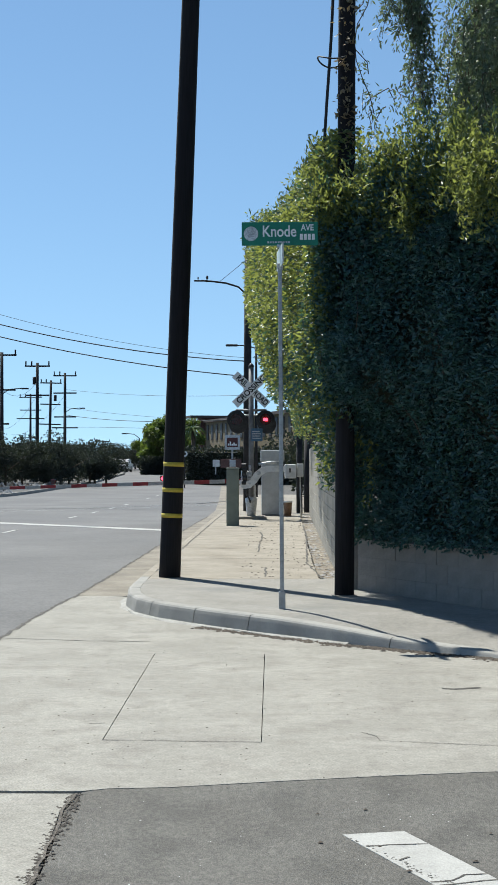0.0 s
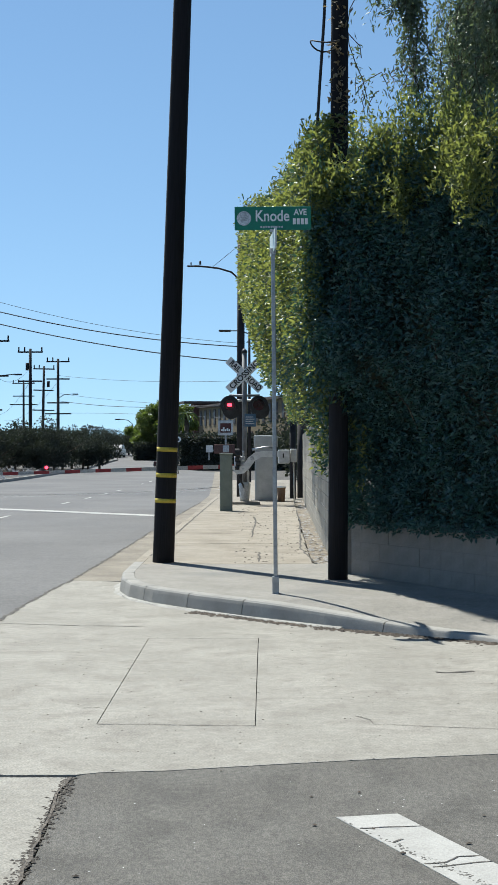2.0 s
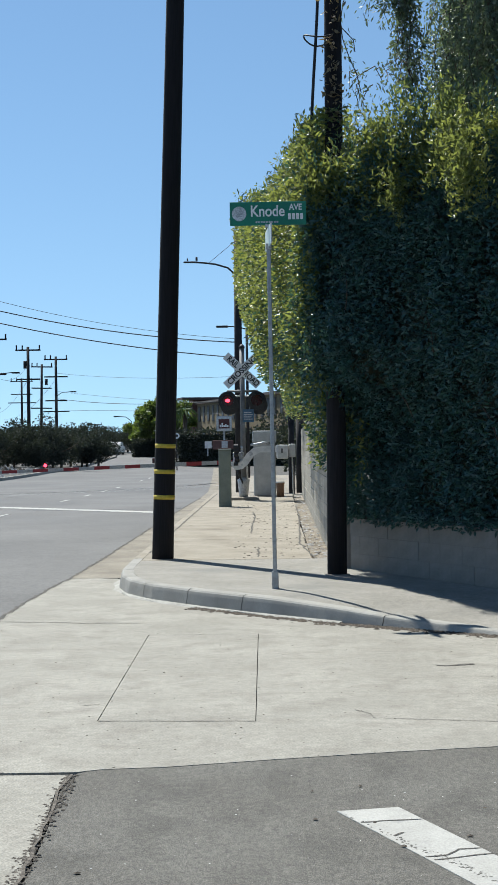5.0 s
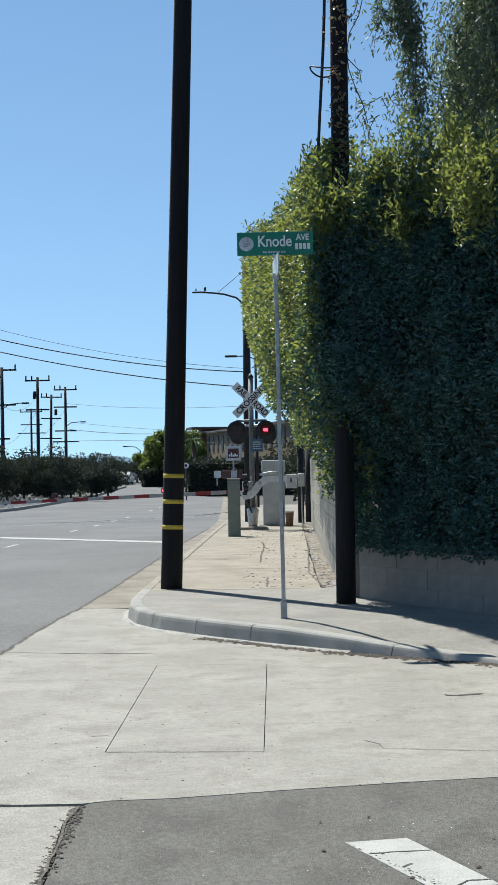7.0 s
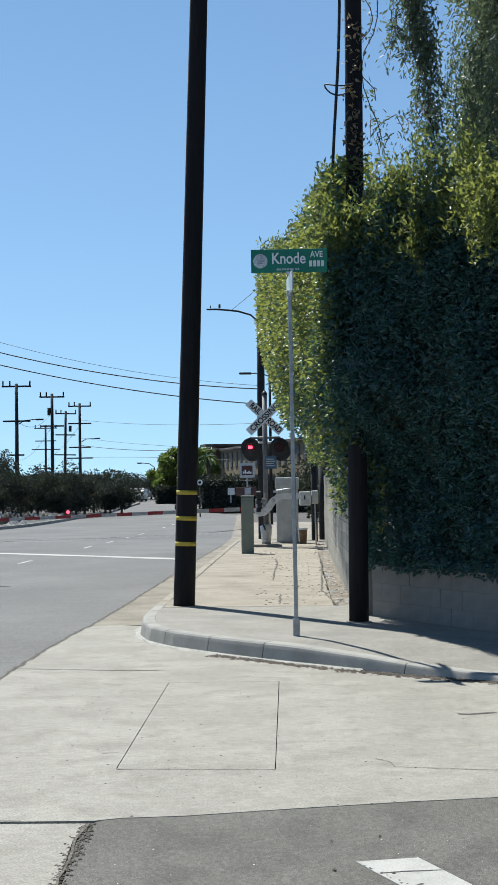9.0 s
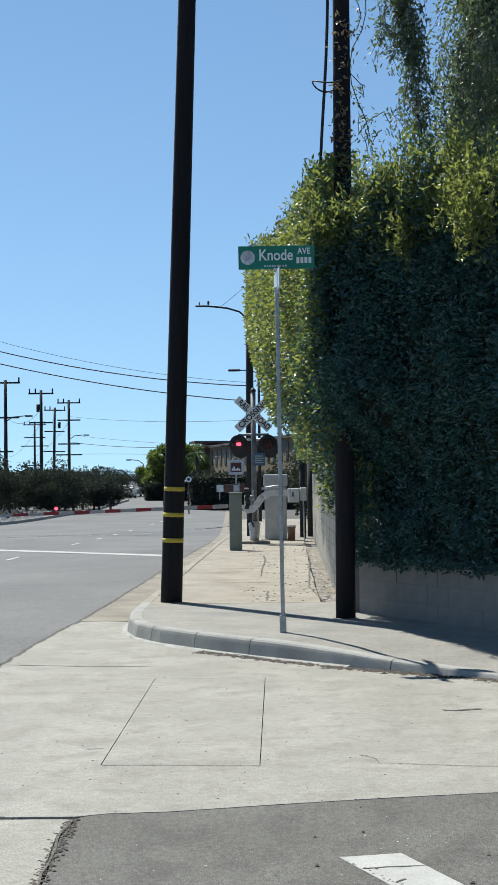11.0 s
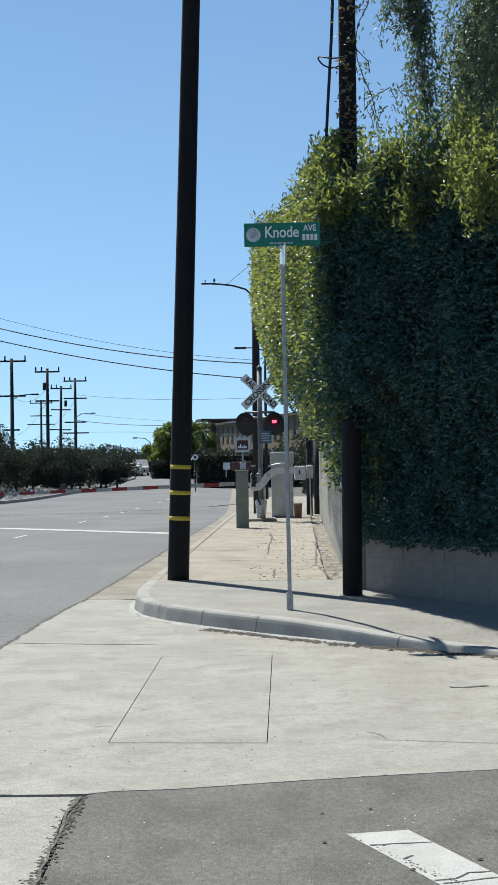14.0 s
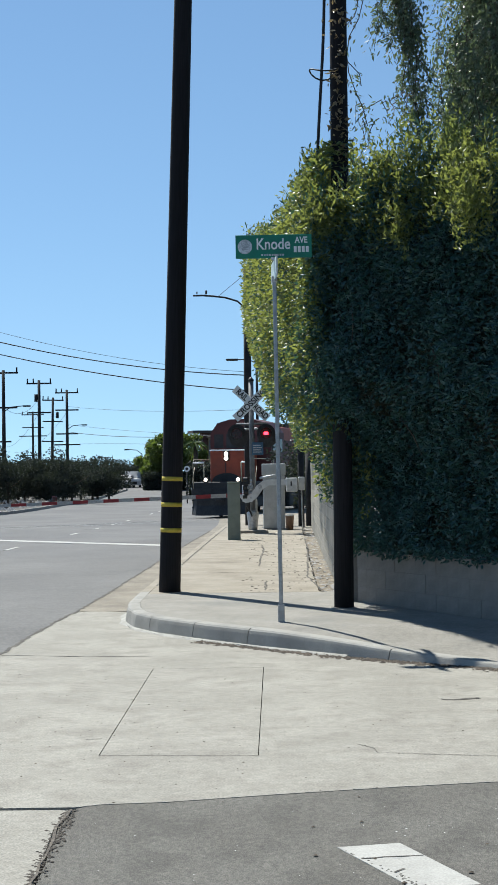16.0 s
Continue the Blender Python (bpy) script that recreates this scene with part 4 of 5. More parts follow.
def crossing_signal():
    s = thing("crossing_signal", (0.06, SIGNAL_Y, SZ), "railway crossing mast with crossbuck, flashers and gate machine", "crossing signal")
    part("footing", prism([(-0.42, -0.4), (0.42, -0.4), (0.42, 0.4), (-0.42, 0.4)], -0.1, 0.09, bev=0.05), M["tan"], s, "rough concrete footing")
    part("junction_base", tube([(0, 0, 0.08), (0, 0, 0.2), (0, 0, 0.48), (0, 0, 0.56), (0, 0, 0.62)], [0.12, 0.13, 0.16, 0.17, 0.08], 12), M["alu"], s, "flared cast base")
    part("mast", tube([(0, 0, 0.4), (0, 0, 4.15)], 0.07, 18), M["mastgrey"], s)
    part("finial", tube([(0, 0, 4.15), (0, 0, 4.2), (0, 0, 4.27)], [0.085, 0.08, 0.02], 14), M["black"], s)
    buck = part("crossbuck", disc(0.09, 0.05, pose(0, -0.1, 3.54, 90), 16), M["alu"], s, "white crossbuck with black letters")
    for name, ang, y, words in (("blade", 43.0, -0.135, (("RAIL", -0.34), ("ROAD", 0.34))), ("blade", -43.0, -0.15, (("CROSSING", 0.0),))):
        rot = pose(0, y, 3.54, 0, ang, 0)
        b = part(name, box(-0.61, -0.004, -0.114, 0.61, 0.004, 0.114, 0.002), M["white"], buck)
        b.matrix_basis = rot
        for w, cx in words:
            writing(w, 0.215, M["black"], b, pose(cx, -0.006, 0, 90), squeeze=0.8 if len(w) < 6 else 0.98, bold=0.006)
    part("crossarm", tube([(-0.42, -0.02, 2.98), (0.42, -0.02, 2.98)], 0.035, 10), M["mastgrey"], s)
    for side, x in (("left", -0.405), ("right", 0.39)):
        fl = part("flasher", disc(0.255, 0.03, pose(x, -0.14, 2.72, 90), 36), M["black"], s, "round black flasher with dark red lens")
        part("lens", disc(0.152, 0.03, pose(x, -0.16, 2.72, 90), 28), M["lens"], fl)
        part("housing", tube([(x, -0.12, 2.72), (x, 0.08, 2.72)], [0.16, 0.11], 18), M["black"], fl)
        bm = bmesh.new()
        ang = np.linspace(math.radians(-25), math.radians(205), 17)
        rows = [[bm.verts.new((x + r * math.cos(a), yy, 2.72 + r * math.sin(a))) for a in ang] for r, yy in ((0.175, -0.155), (0.17, -0.42), (0.164, -0.42), (0.169, -0.155))]
        for a, b in zip(rows, rows[1:]):
            for k in range(16):
                bm.faces.new((a[k], a[k + 1], b[k + 1], b[k]))
        part("hood", bm, M["black"], fl)
        part("hanger", tube([(x, -0.03, 2.98), (x, -0.05, 2.85)], 0.025, 8), M["alu"], fl)
        bulb = part("bulb", box(-0.062, -0.005, -0.04, 0.062, 0.005, 0.04, 0.02, seg=2), M["lamp_red"], fl, "glowing red lamp")
        FLASH[side].append((bulb, Vector((x, -0.2, 2.72)), Vector((x, 0.02, 2.72))))
        part("rear_flasher", disc(0.255, 0.03, pose(x + 0.05, 0.42, 2.6, 90), 28), M["black"], s)
        part("rear_arm", tube([(x * 0.2, 0.1, 2.85), (x + 0.05, 0.4, 2.85), (x + 0.05, 0.42, 2.6)], 0.03, 8), M["alu"], s)
    n = part("notice", box(-0.06 + 0.06, -0.1, 2.13, 0.25 + 0.06, -0.085, 2.48, 0.01), M["blue"], s, "small faded blue notice plate")
    bm = bmesh.new()
    for k in range(4):
        box(0.03, -0.106, 2.2 + k * 0.06, 0.27 - 0.03 * (k % 2), -0.1, 2.225 + k * 0.06, 0, bm)
    part("notice_text", bm, M["alu"], n)
    # gate machine
    g = part("gate_machine", box(-0.28, -0.2, 0.86, 0.02, 0.22, 1.32, 0.03, seg=2), M["alu"], s, "cast gate machine housing")
    for k, z in enumerate((1.0, 1.13, 1.25, 1.36, 1.45)):
        part("bolt_flange", disc(0.08, 0.12, pose(-0.2 + 0.03 * (k % 2), -0.3, z, 0, 90, 0), 14), M["black"], g)
        part("bolt_flange", disc(0.05, 0.06, pose(-0.04, -0.32, z - 0.03, 0, 90, 0), 12), M["alu"], g)
    part("conduit", tube([(-0.12, -0.2, 0.9), (-0.15, -0.3, 0.75), (-0.05, -0.28, 0.55), (-0.02, -0.1, 0.45)], 0.025, 8), M["black"], g)
    part("brace", tube([(0.1, -0.05, 0.5), (0.1, -0.1, 0.9), (0.05, -0.1, 1.0)], 0.03, 8), M["alu"], s)
    # curved support arm with its counterweight
    lower = [(-0.36, 1.0), (-0.2, 0.83), (-0.02, 0.86), (0.14, 1.0), (0.28, 1.2), (0.45, 1.3), (0.95, 1.3)]
    upper = [(0.95, 1.46), (0.5, 1.46), (0.28, 1.42), (0.1, 1.28), (-0.04, 1.08), (-0.16, 1.0), (-0.36, 1.08)]
    for yy in (-0.36, 0.3):
        bm = bmesh.new()
        vs = [bm.verts.new((x, yy, z)) for x, z in lower + upper]
        f = bm.faces.new(vs)
        e = bmesh.ops.extrude_face_region(bm, geom=[f])
        bmesh.ops.translate(bm, vec=(0, 0.05, 0), verts=[q for q in e["geom"] if isinstance(q, bmesh.types.BMVert)])
        arm = part("support_arm", bm, M["fibre"], s, "curved white support arm")
        part("pivot", disc(0.06, 0.02, pose(0.2, yy - 0.01, 1.27, 90), 18), M["alu"], arm)
    w = part("counterweight", box(0.92, -0.42, 1.12, 1.22, 0.4, 1.5, 0.02), M["fibre"], s, "pale counterweight plates")
    part("weight_slot", box(1.03, -0.425, 1.28, 1.07, -0.42, 1.4), M["black"], w)
    part("weight_block", box(1.25, -0.3, 1.16, 1.42, 0.2, 1.52, 0.015), M["fibre"], s)
    part("weight_prop", tube([(1.34, 0, 1.16), (1.36, 0, 0.02)], 0.02, 8), M["alu"], s)
    part("top_link", tube([(0.2, -0.3, 1.5), (0.55, -0.3, 1.56), (0.8, -0.3, 1.53)], 0.035, 8), M["alu"], s)
    # striped gate arm across the street
    a0, a1 = Vector((-0.3, -0.3, 1.05)), Vector((-8.6, -0.55, 0.8))
    n = 20
    for k in range(n):
        p, q = a0.lerp(a1, k / n), a0.lerp(a1, (k + 1) / n)
        hgt = 0.055 - 0.02 * k / n
        bm = bmesh.new()
        vs = [bm.verts.new((c.x, c.y + dy, c.z + dz)) for c in (p, q) for dy, dz in ((-0.02, -hgt), (0.02, -hgt), (0.02, hgt), (-0.02, hgt))]
        for f in ((0, 1, 2, 3), (7, 6, 5, 4), (0, 4, 5, 1), (1, 5, 6, 2), (2, 6, 7, 3), (3, 7, 4, 0)):
            bm.faces.new([vs[i] for i in f])
        part("gate_stripe", bm, M["red"] if k % 2 == 0 else M["oldwhite"], s, "red stripe" if k % 2 == 0 else "white stripe")
    for side, x in (("right", -2.40), ("left", -5.35), ("both", -8.5)):
        f = (x + 0.3) / (-8.3)
        p = a0.lerp(a1, f)
        lamp = part("gate_lamp", box(p.x - 0.07, p.y - 0.05, p.z + 0.06, p.x + 0.07, p.y + 0.05, p.z + 0.2, 0.02), M["lens"], s, "small red gate lamp")
        if side != "both":
            bulb = part("bulb", disc(0.046, 0.012, pose(0, 0, 0, 90), 14), M["lamp_red"], lamp, "glowing red lamp")
            FLASH[side].append((bulb, Vector((p.x, p.y - 0.062, p.z + 0.13)), Vector((p.x, p.y - 0.02, p.z + 0.13))))
    return s


crossing_signal()


def train_sign():
    s = thing("warning_sign", (-0.92, 84.0, level(84.0)), "white square warning sign with a red symbol beyond the tracks", "sign")
    part("post", box(-0.05, -0.04, -0.1, 0.05, 0.04, 3.0, 0.004), M["galv"], s)
    p = part("panel", box(-0.42, -0.07, 2.55, 0.42, -0.04, 3.38, 0.02), M["alu"], s, "pale panel with rounded corners")
    part("symbol_field", box(-0.3, -0.08, 2.7, 0.3, -0.072, 3.22), M["loco_red"], p)
    bm = bmesh.new()
    for k, h in ((-0.2, 0.12), (-0.1, 0.22), (0.0, 0.1), (0.1, 0.16), (0.2, 0.1)):
        box(k - 0.04, -0.088, 2.78, k + 0.04, -0.081, 2.78 + h, 0, bm)
    part("symbol", bm, M["white"], p)
    part("plate", box(-0.15, -0.1, 1.62, 0.18, -0.06, 2.0, 0.006), M["alu"], s, "small pale plate")
    part("cross_box", box(-0.65, -0.05, 1.55, 0.5, 0.1, 2.05, 0.02), M["wallbrown"], s, "dull brown backing box")
    part("end_plate", box(-1.08, -0.08, 1.62, -0.7, -0.04, 2.0, 0.006), M["fibre"], s)
    part("strut", box(-0.95, -0.03, 1.2, -0.88, 0.03, 1.62), M["galv"], s)
    part("brace", box(-0.95, -0.03, 1.68, -0.3, 0.03, 1.74), M["galv"], s)
    return s


train_sign()


def post_cabinet():
    s = thing("control_cabinet", (-0.39, 36.64, level(36.64) + KERB - 0.01), "tall narrow grey-green metal cabinet on the pavement", "cabinet")
    part("body", box(-0.15, -0.15, -0.05, 0.15, 0.15, 1.36, 0.012), M["cabgreen"], s)
    part("lid", box(-0.16, -0.16, 1.36, 0.16, 0.16, 1.4, 0.01), M["cabgreen"], s)
    part("door", box(-0.125, -0.158, 0.12, 0.125, -0.15, 1.28, 0.003), M["cabgreen"], s)
    return s


post_cabinet()


def relay_cabinet():
    y = 45.0
    s = thing("relay_cabinet", (0.69, y, level(y) + KERB - 0.02), "silver-grey steel relay cabinet on a concrete pad", "cabinet")
    part("pad", box(-0.45, -0.4, -0.1, 0.45, 0.4, 0.05, 0.01), M["block"], s)
    part("body", box(-0.32, -0.28, 0.05, 0.32, 0.28, 1.6, 0.015), M["cabgrey"], s)
    part("roof", box(-0.35, -0.31, 1.6, 0.35, 0.31, 1.95, 0.02), M["cabgrey"], s)
    d = part("door", box(-0.28, -0.29, 0.12, 0.28, -0.28, 1.5, 0.004), M["cabgrey"], s)
    part("handle", box(0.18, -0.31, 0.8, 0.21, -0.29, 0.95, 0.004), M["galv"], d)
    return s


relay_cabinet()


def drum():
    s = thing("drum", (1.12, 44.0, level(44) + KERB - 0.02), "brown waste drum with a pale rim", "drum")
    part("shell", tube([(0, 0, 0), (0, 0, 0.42)], [0.1, 0.125], 18), M["terra"], s)
    part("rim", tube([(0, 0, 0.42), (0, 0, 0.46)], 0.135, 18), M["fibre"], s)


drum()
for x, y, h, r in ((1.58, 47.8, 2.7, 0.1), (1.9, 49.5, 2.4, 0.12)):
    ob = solid("post", tube([(0, 0, -0.1), (0, 0, h)], r, 10), M["farpole"], "dark weathered post by the wall", "post", "posts by the wall", at=(x, y, level(y) + KERB))


def lamp_pole():
    y = 50.0
    s = thing("street_light", (-0.05, y, level(y) + KERB - 0.02), "dark wooden pole with a curved street lamp arm", "street light")
    part("shaft", tube([(0, 0, -0.1), (0, 0, 4), (0.02, 0, 8.6)], [0.14, 0.13, 0.11], 16), M["farpole"], s)
    pts = [(-0.05, 0, 7.15), (-0.3, -0.02, 7.38), (-0.7, -0.04, 7.5), (-1.1, -0.05, 7.55), (-1.5, -0.06, 7.58)]
    part("arm", tube(pts, 0.03, 8), M["farpole"], s)
    part("stay", tube([(0.0, 0, 8.3), (-0.9, -0.04, 7.56)], 0.008, 5), M["wire"], s)
    h = part("head", box(-1.75, -0.1, 7.55, -1.3, 0.0, 7.6, 0.015), M["farpole"], s, "slim dark lamp head")
    part("sensor", tube([(-1.32, -0.06, 7.62), (-1.32, -0.06, 7.74)], 0.035, 8), M["black"], h)
    part("tip", tube([(-1.62, -0.06, 7.62), (-1.62, -0.06, 7.7)], 0.02, 8), M["black"], h)
    return s


lamp_pole()


def second_light():
    y = 75.0
    s = thing("street_light", (0.35, y, level(y) + KERB), "slim far street light with a short arm", "street light")
    part("shaft", tube([(0, 0, -0.1), (0, 0, 7.4)], [0.09, 0.06], 10), M["farpole"], s)
    part("arm", tube([(0, 0, 7.3), (-0.5, 0, 7.45), (-1.1, 0, 7.45)], 0.03, 6), M["farpole"], s)
    part("head", box(-1.5, -0.12, 7.4, -0.9, 0.12, 7.5, 0.03), M["farpole"], s)


second_light()

# ---- far side of the railway ----
def far_pole(x, y, top, arms, lean=0.0, extras=()):
    p = thing("transmission_pole", pose(x, y, level(y), 0, lean, 0), "dark wooden line pole with several crossarms", "utility pole", "far line poles")
    part("shaft", tube([(0, 0, -0.2), (0, 0, top)], [0.24, 0.17], 10), M["farpole"], p)
    for z, half in arms:
        a = part("crossarm", box(-half, -0.08, z - 0.09, half, 0.08, z + 0.09), M["farpole"], p)
        if z > top - 1.2:
            for k in (-0.92, -0.45, 0.92):
                part("insulator", tube([(half * k, 0, z + 0.09), (half * k, 0, z + 0.6)], 0.09, 6), M["farpole"], a)
    for z, dx in extras:
        part("transformer", tube([(dx, 0, z), (dx, 0, z + 0.9)], 0.22, 10), M["farpole"], p)
    return p


def px_at(px, y):
    return (px - 441) / 2700 * y


for px, y, top, arms, lean, extras in (
        (3, 166, 13.2, ((12.9, 1.6), (9.1, 1.5), (5.4, 0.8)), 0, ()),
        (66, 183, 13.0, ((12.6, 1.5), (9.1, 1.4)), 0, ((10.4, -0.35),)),
        (87, 229, 13.0, ((12.6, 1.6), (9.4, 1.5), (6.4, 1.6), (3.4, 1.2)), 1.2, ((9.9, 0.7),)),
        (54, 286, 13.2, ((12.6, 2.1), (10.2, 2.0), (8.6, 2.6), (5.0, 1.4)), 0, ()),
        (115, 211, 13.2, ((12.8, 1.6), (10.4, 1.6), (7.1, 1.5), (5.6, 1.8)), 0, ()),
        (182, 420, 6.2, ((5.9, 2.0),), 0, ())):
    far_pole(px_at(px, y), y, top, arms, lean, extras)


def wire(name, a, b, sag, r, label="dark sagging overhead wire"):
    a, b = Vector(a), Vector(b)
    pts = [a.lerp(b, k / 24) - Vector((0, 0, sag * 4 * (k / 24) * (1 - k / 24))) for k in range(25)]
    return solid(name, tube(pts, r, 5), M["wire"], label, "wire", "overhead wires")


def wy(px, py, y):
    return ((px - 441) / 2700 * y, y, 1.65 - (py - 815) / 2700 * y)


wire("overhead_wire", wy(-330, 470, 50), wy(437, 640, 50), 0.6, 0.018)
wire("overhead_wire", wy(-330, 500, 50), wy(437, 667, 50), 0.47, 0.018)
wire("overhead_wire", wy(-330, 440, 50), wy(437, 634, 50), 0.64, 0.007)
wire("overhead_wire", wy(115, 690, 211), wy(437, 700, 150), 0.4, 0.02)
wire("overhead_wire", wy(115, 735, 211), wy(437, 741, 150), 0.6, 0.035)
wire("overhead_wire", wy(115, 757, 211), wy(437, 768, 150), -0.2, 0.02)
wire("overhead_wire", wy(115, 722, 211), wy(437, 747, 150), 0.3, 0.018)
wire("overhead_wire", wy(3, 690, 166), wy(66, 675, 183), 1.2, 0.02)
wire("overhead_wire", wy(66, 700, 183), wy(3, 760, 286), 1.2, 0.02)
wire("overhead_wire", wy(115, 700, 211), wy(20, 770, 286), 1.6, 0.02)


def far_light(px, py, y, arm):
    x, _, z = wy(px, py, y)
    s = thing("street_light", (x, y, level(y)), "thin far street light with a curved arm", "street light")
    part("shaft", tube([(0, 0, -0.2), (0, 0, z - level(y) - 0.6)], 0.07, 6), M["farpole"], s)
    h = z - level(y)
    part("arm", tube([(0, 0, h - 0.6), (arm * 0.4, 0, h - 0.1), (arm, 0, h)], 0.05, 6), M["farpole"], s)
    part("head", box(min(arm, arm * 1.35), -0.2, h - 0.1, max(arm, arm * 1.35), 0.2, h + 0.05), M["farpole"], s)


far_light(247, 768, 190, -1.6)
far_light(2, 688, 150, 2.0)
far_light(115, 723, 205, 2.0)


def bush_tree(name, x, y, height, radius, material, rng, n, label, size=0.22, base=0.9, flat=1.0):
    """A small tree: trunk, limbs and a ragged crown of leaf clumps."""
    t = thing(name, (x, y, level(y)), label, "tree", "trees behind the railway" if material is M["darktree"] else "")
    part("trunk", tube([(0, 0, -0.1), (0.05, 0, height * 0.3), (0, 0.05, height * 0.6)], [0.1, 0.08, 0.04], 7), M["bark"], t)
    C, N = [], []
    limbs = bmesh.new()
    clumps = [(rng.normal(size=3) * (radius * 0.48, radius * 0.48, height * 0.18) + (0, 0, height * (0.6 if base > 0.5 else 0.53))) for _ in range(int(9 + radius * 6))]
    for c in clumps[:6]:
        tube([(0, 0, height * 0.3), tuple(Vector(c) * 0.6 + Vector((0, 0, height * 0.1))), tuple(c)], [0.05, 0.03, 0.01], 5, limbs)
    for _ in range(n):
        c = clumps[int(rng.integers(len(clumps)))]
        d = rng.normal(size=3)
        d /= np.linalg.norm(d)
        p = c + d * radius * rng.uniform(0.22, 0.5) * (1, 1, 0.75 * flat)
        if p[2] < base:
            p[2] = base + rng.random() * 0.3
        C.append(p)
        N.append(d)
    part("limb", limbs, M["bark"], t)
    leaves("crown", material, t, C, N, size, rng, aspect=0.6)
    return t


rng = np.random.default_rng(31)
for k in range(21):
    px = -70 + k * 16 + rng.uniform(-5, 5)
    y = 112 + rng.uniform(-6, 8) + (78 if px > 190 else 0)
    hgt = rng.uniform(2.9, 3.5) + (1.1 if px < 8 else 0)
    bush_tree("oleander_tree", px_at(px, y), y, hgt, rng.uniform(1.2, 1.6), M["darktree"], rng, 5200, "small dark-leaved street tree in a planted island", 0.14, 0.4)
for k in range(10):
    px = -80 + k * 24
    bush_tree("oleander_tree", px_at(px, 150), 150 + rng.uniform(-5, 5), 3.3, 2.2, M["darktree"], rng, 3600, "dense dark shrub behind the street trees", 0.25, 0.2)
for px, y, hgt, r in ((272, 165, 5.6, 1.5), (292, 160, 6.4, 1.6), (312, 165, 6.6, 1.6), (258, 180, 4.6, 1.3), (330, 170, 5.0, 1.5)):
    bush_tree("street_tree", px_at(px, y), y, hgt, r, M["brighttree"], rng, 7500, "leafy sunlit green tree beyond the railway", 0.3, 0.9)


def palm(px, y, hgt):
    t = thing("palm", (px_at(px, y), y, level(y)), "palm with arching fronds beyond the railway", "palm tree")
    part("trunk", tube([(0, 0, -0.1), (0.1, 0, hgt)], [0.25, 0.2], 9), M["bark"], t)
    r = random.Random(3)
    for k in range(26):
        a, up = r.uniform(0, 6.28), r.uniform(-0.2, 1.0)
        L = r.uniform(1.0, 1.5)
        bm = bmesh.new()
        row = []
        for q in range(7):
            f = q / 6
            c = Vector((math.cos(a) * L * f, math.sin(a) * L * f, hgt + up * L * f - 1.1 * L * f * f))
            s = Vector((-math.sin(a), math.cos(a), 0)) * 0.13 * (1 - f) ** 0.5
            row.append((bm.verts.new(c - s - Vector((0, 0, 0.12))), bm.verts.new(c), bm.verts.new(c + s - Vector((0, 0, 0.12)))))
        for p, q in zip(row, row[1:]):
            bm.faces.new((p[0], p[1], q[1], q[0]))
            bm.faces.new((p[1], p[2], q[2], q[1]))
        part("frond", bm, M["brighttree"], t)


palm(341, 150, 4.7)


def building():
    """Its long front runs along the street; the dark tower stands at the far end."""
    y = 190.0
    b = thing("apartment_building", pose(px_at(364, y), y, level(y), 0, 0, -77), "two-storey ochre building with a brown tower and dark flat roof", "building")
    part("tower", box(-2.2, -0.6, -0.2, 0.0, 8, 6.5), M["wallbrown"], b, "brown stucco corner tower")
    part("tower_roof", box(-3.0, -2.0, 6.5, 0.7, 8.6, 6.8), M["roofdark"], b, "dark flat roof with a wide overhang")
    part("wall", box(0.0, 0.0, -0.2, 46, 9, 5.9), M["wallochre"], b, "ochre stucco wall")
    part("roof", box(0.0, -0.3, 5.9, 46.3, 9.3, 6.2), M["roofdark"], b, "dark flat roof edge")
    for k in range(16):
        for z in (0.9, 3.7):
            w = part("window", box(1.0 + k * 2.7, -0.06, z, 2.1 + k * 2.7, 0.1, z + 1.9), M["roofdark"], b)
            part("pane", box(1.12 + k * 2.7, -0.08, z + 0.12, 1.98 + k * 2.7, -0.06, z + 1.78), M["farglass"], w)


building()


def clipped_hedge(px0, px1, y, hgt, seed):
    r = np.random.default_rng(seed)
    x0, x1 = px_at(px0, y), px_at(px1, y)
    h = thing("clipped_hedge", ((x0 + x1) / 2, y, level(y)), "dark green clipped hedge across the far street edge", "hedge")
    w = (x1 - x0) / 2
    # near-black box stands in for the shade behind the leaves
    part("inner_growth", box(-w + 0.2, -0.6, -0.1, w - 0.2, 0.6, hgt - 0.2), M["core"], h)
    C, N = [], []
    for _ in range(3500):
        x, z = r.uniform(-w, w), r.uniform(0, hgt)
        top = r.random() < 0.25
        C.append((x, r.uniform(-0.8, 0.8) if top else -0.8 + 0.15 * r.normal(), hgt + 0.1 * r.normal() if top else z))
        N.append((0, 0, 1) if top else (0, -1, 0))
    leaves("foliage", M["darktree"], h, C, N, 0.24, r, aspect=0.6)


clipped_hedge(326, 560, 118, 2.6, 41)
clipped_hedge(250, 326, 160, 1.6, 42)

r2 = np.random.default_rng(51)
for x, y, hgt, rad in ((3.0, 52.0, 3.8, 1.4), (2.5, 56.0, 3.6, 1.3)):
    bush_tree("shrub", x, y, hgt, rad, M["darktree"], r2, 2600, "dense dark shrub at the end of the wall", 0.14, 0.15)

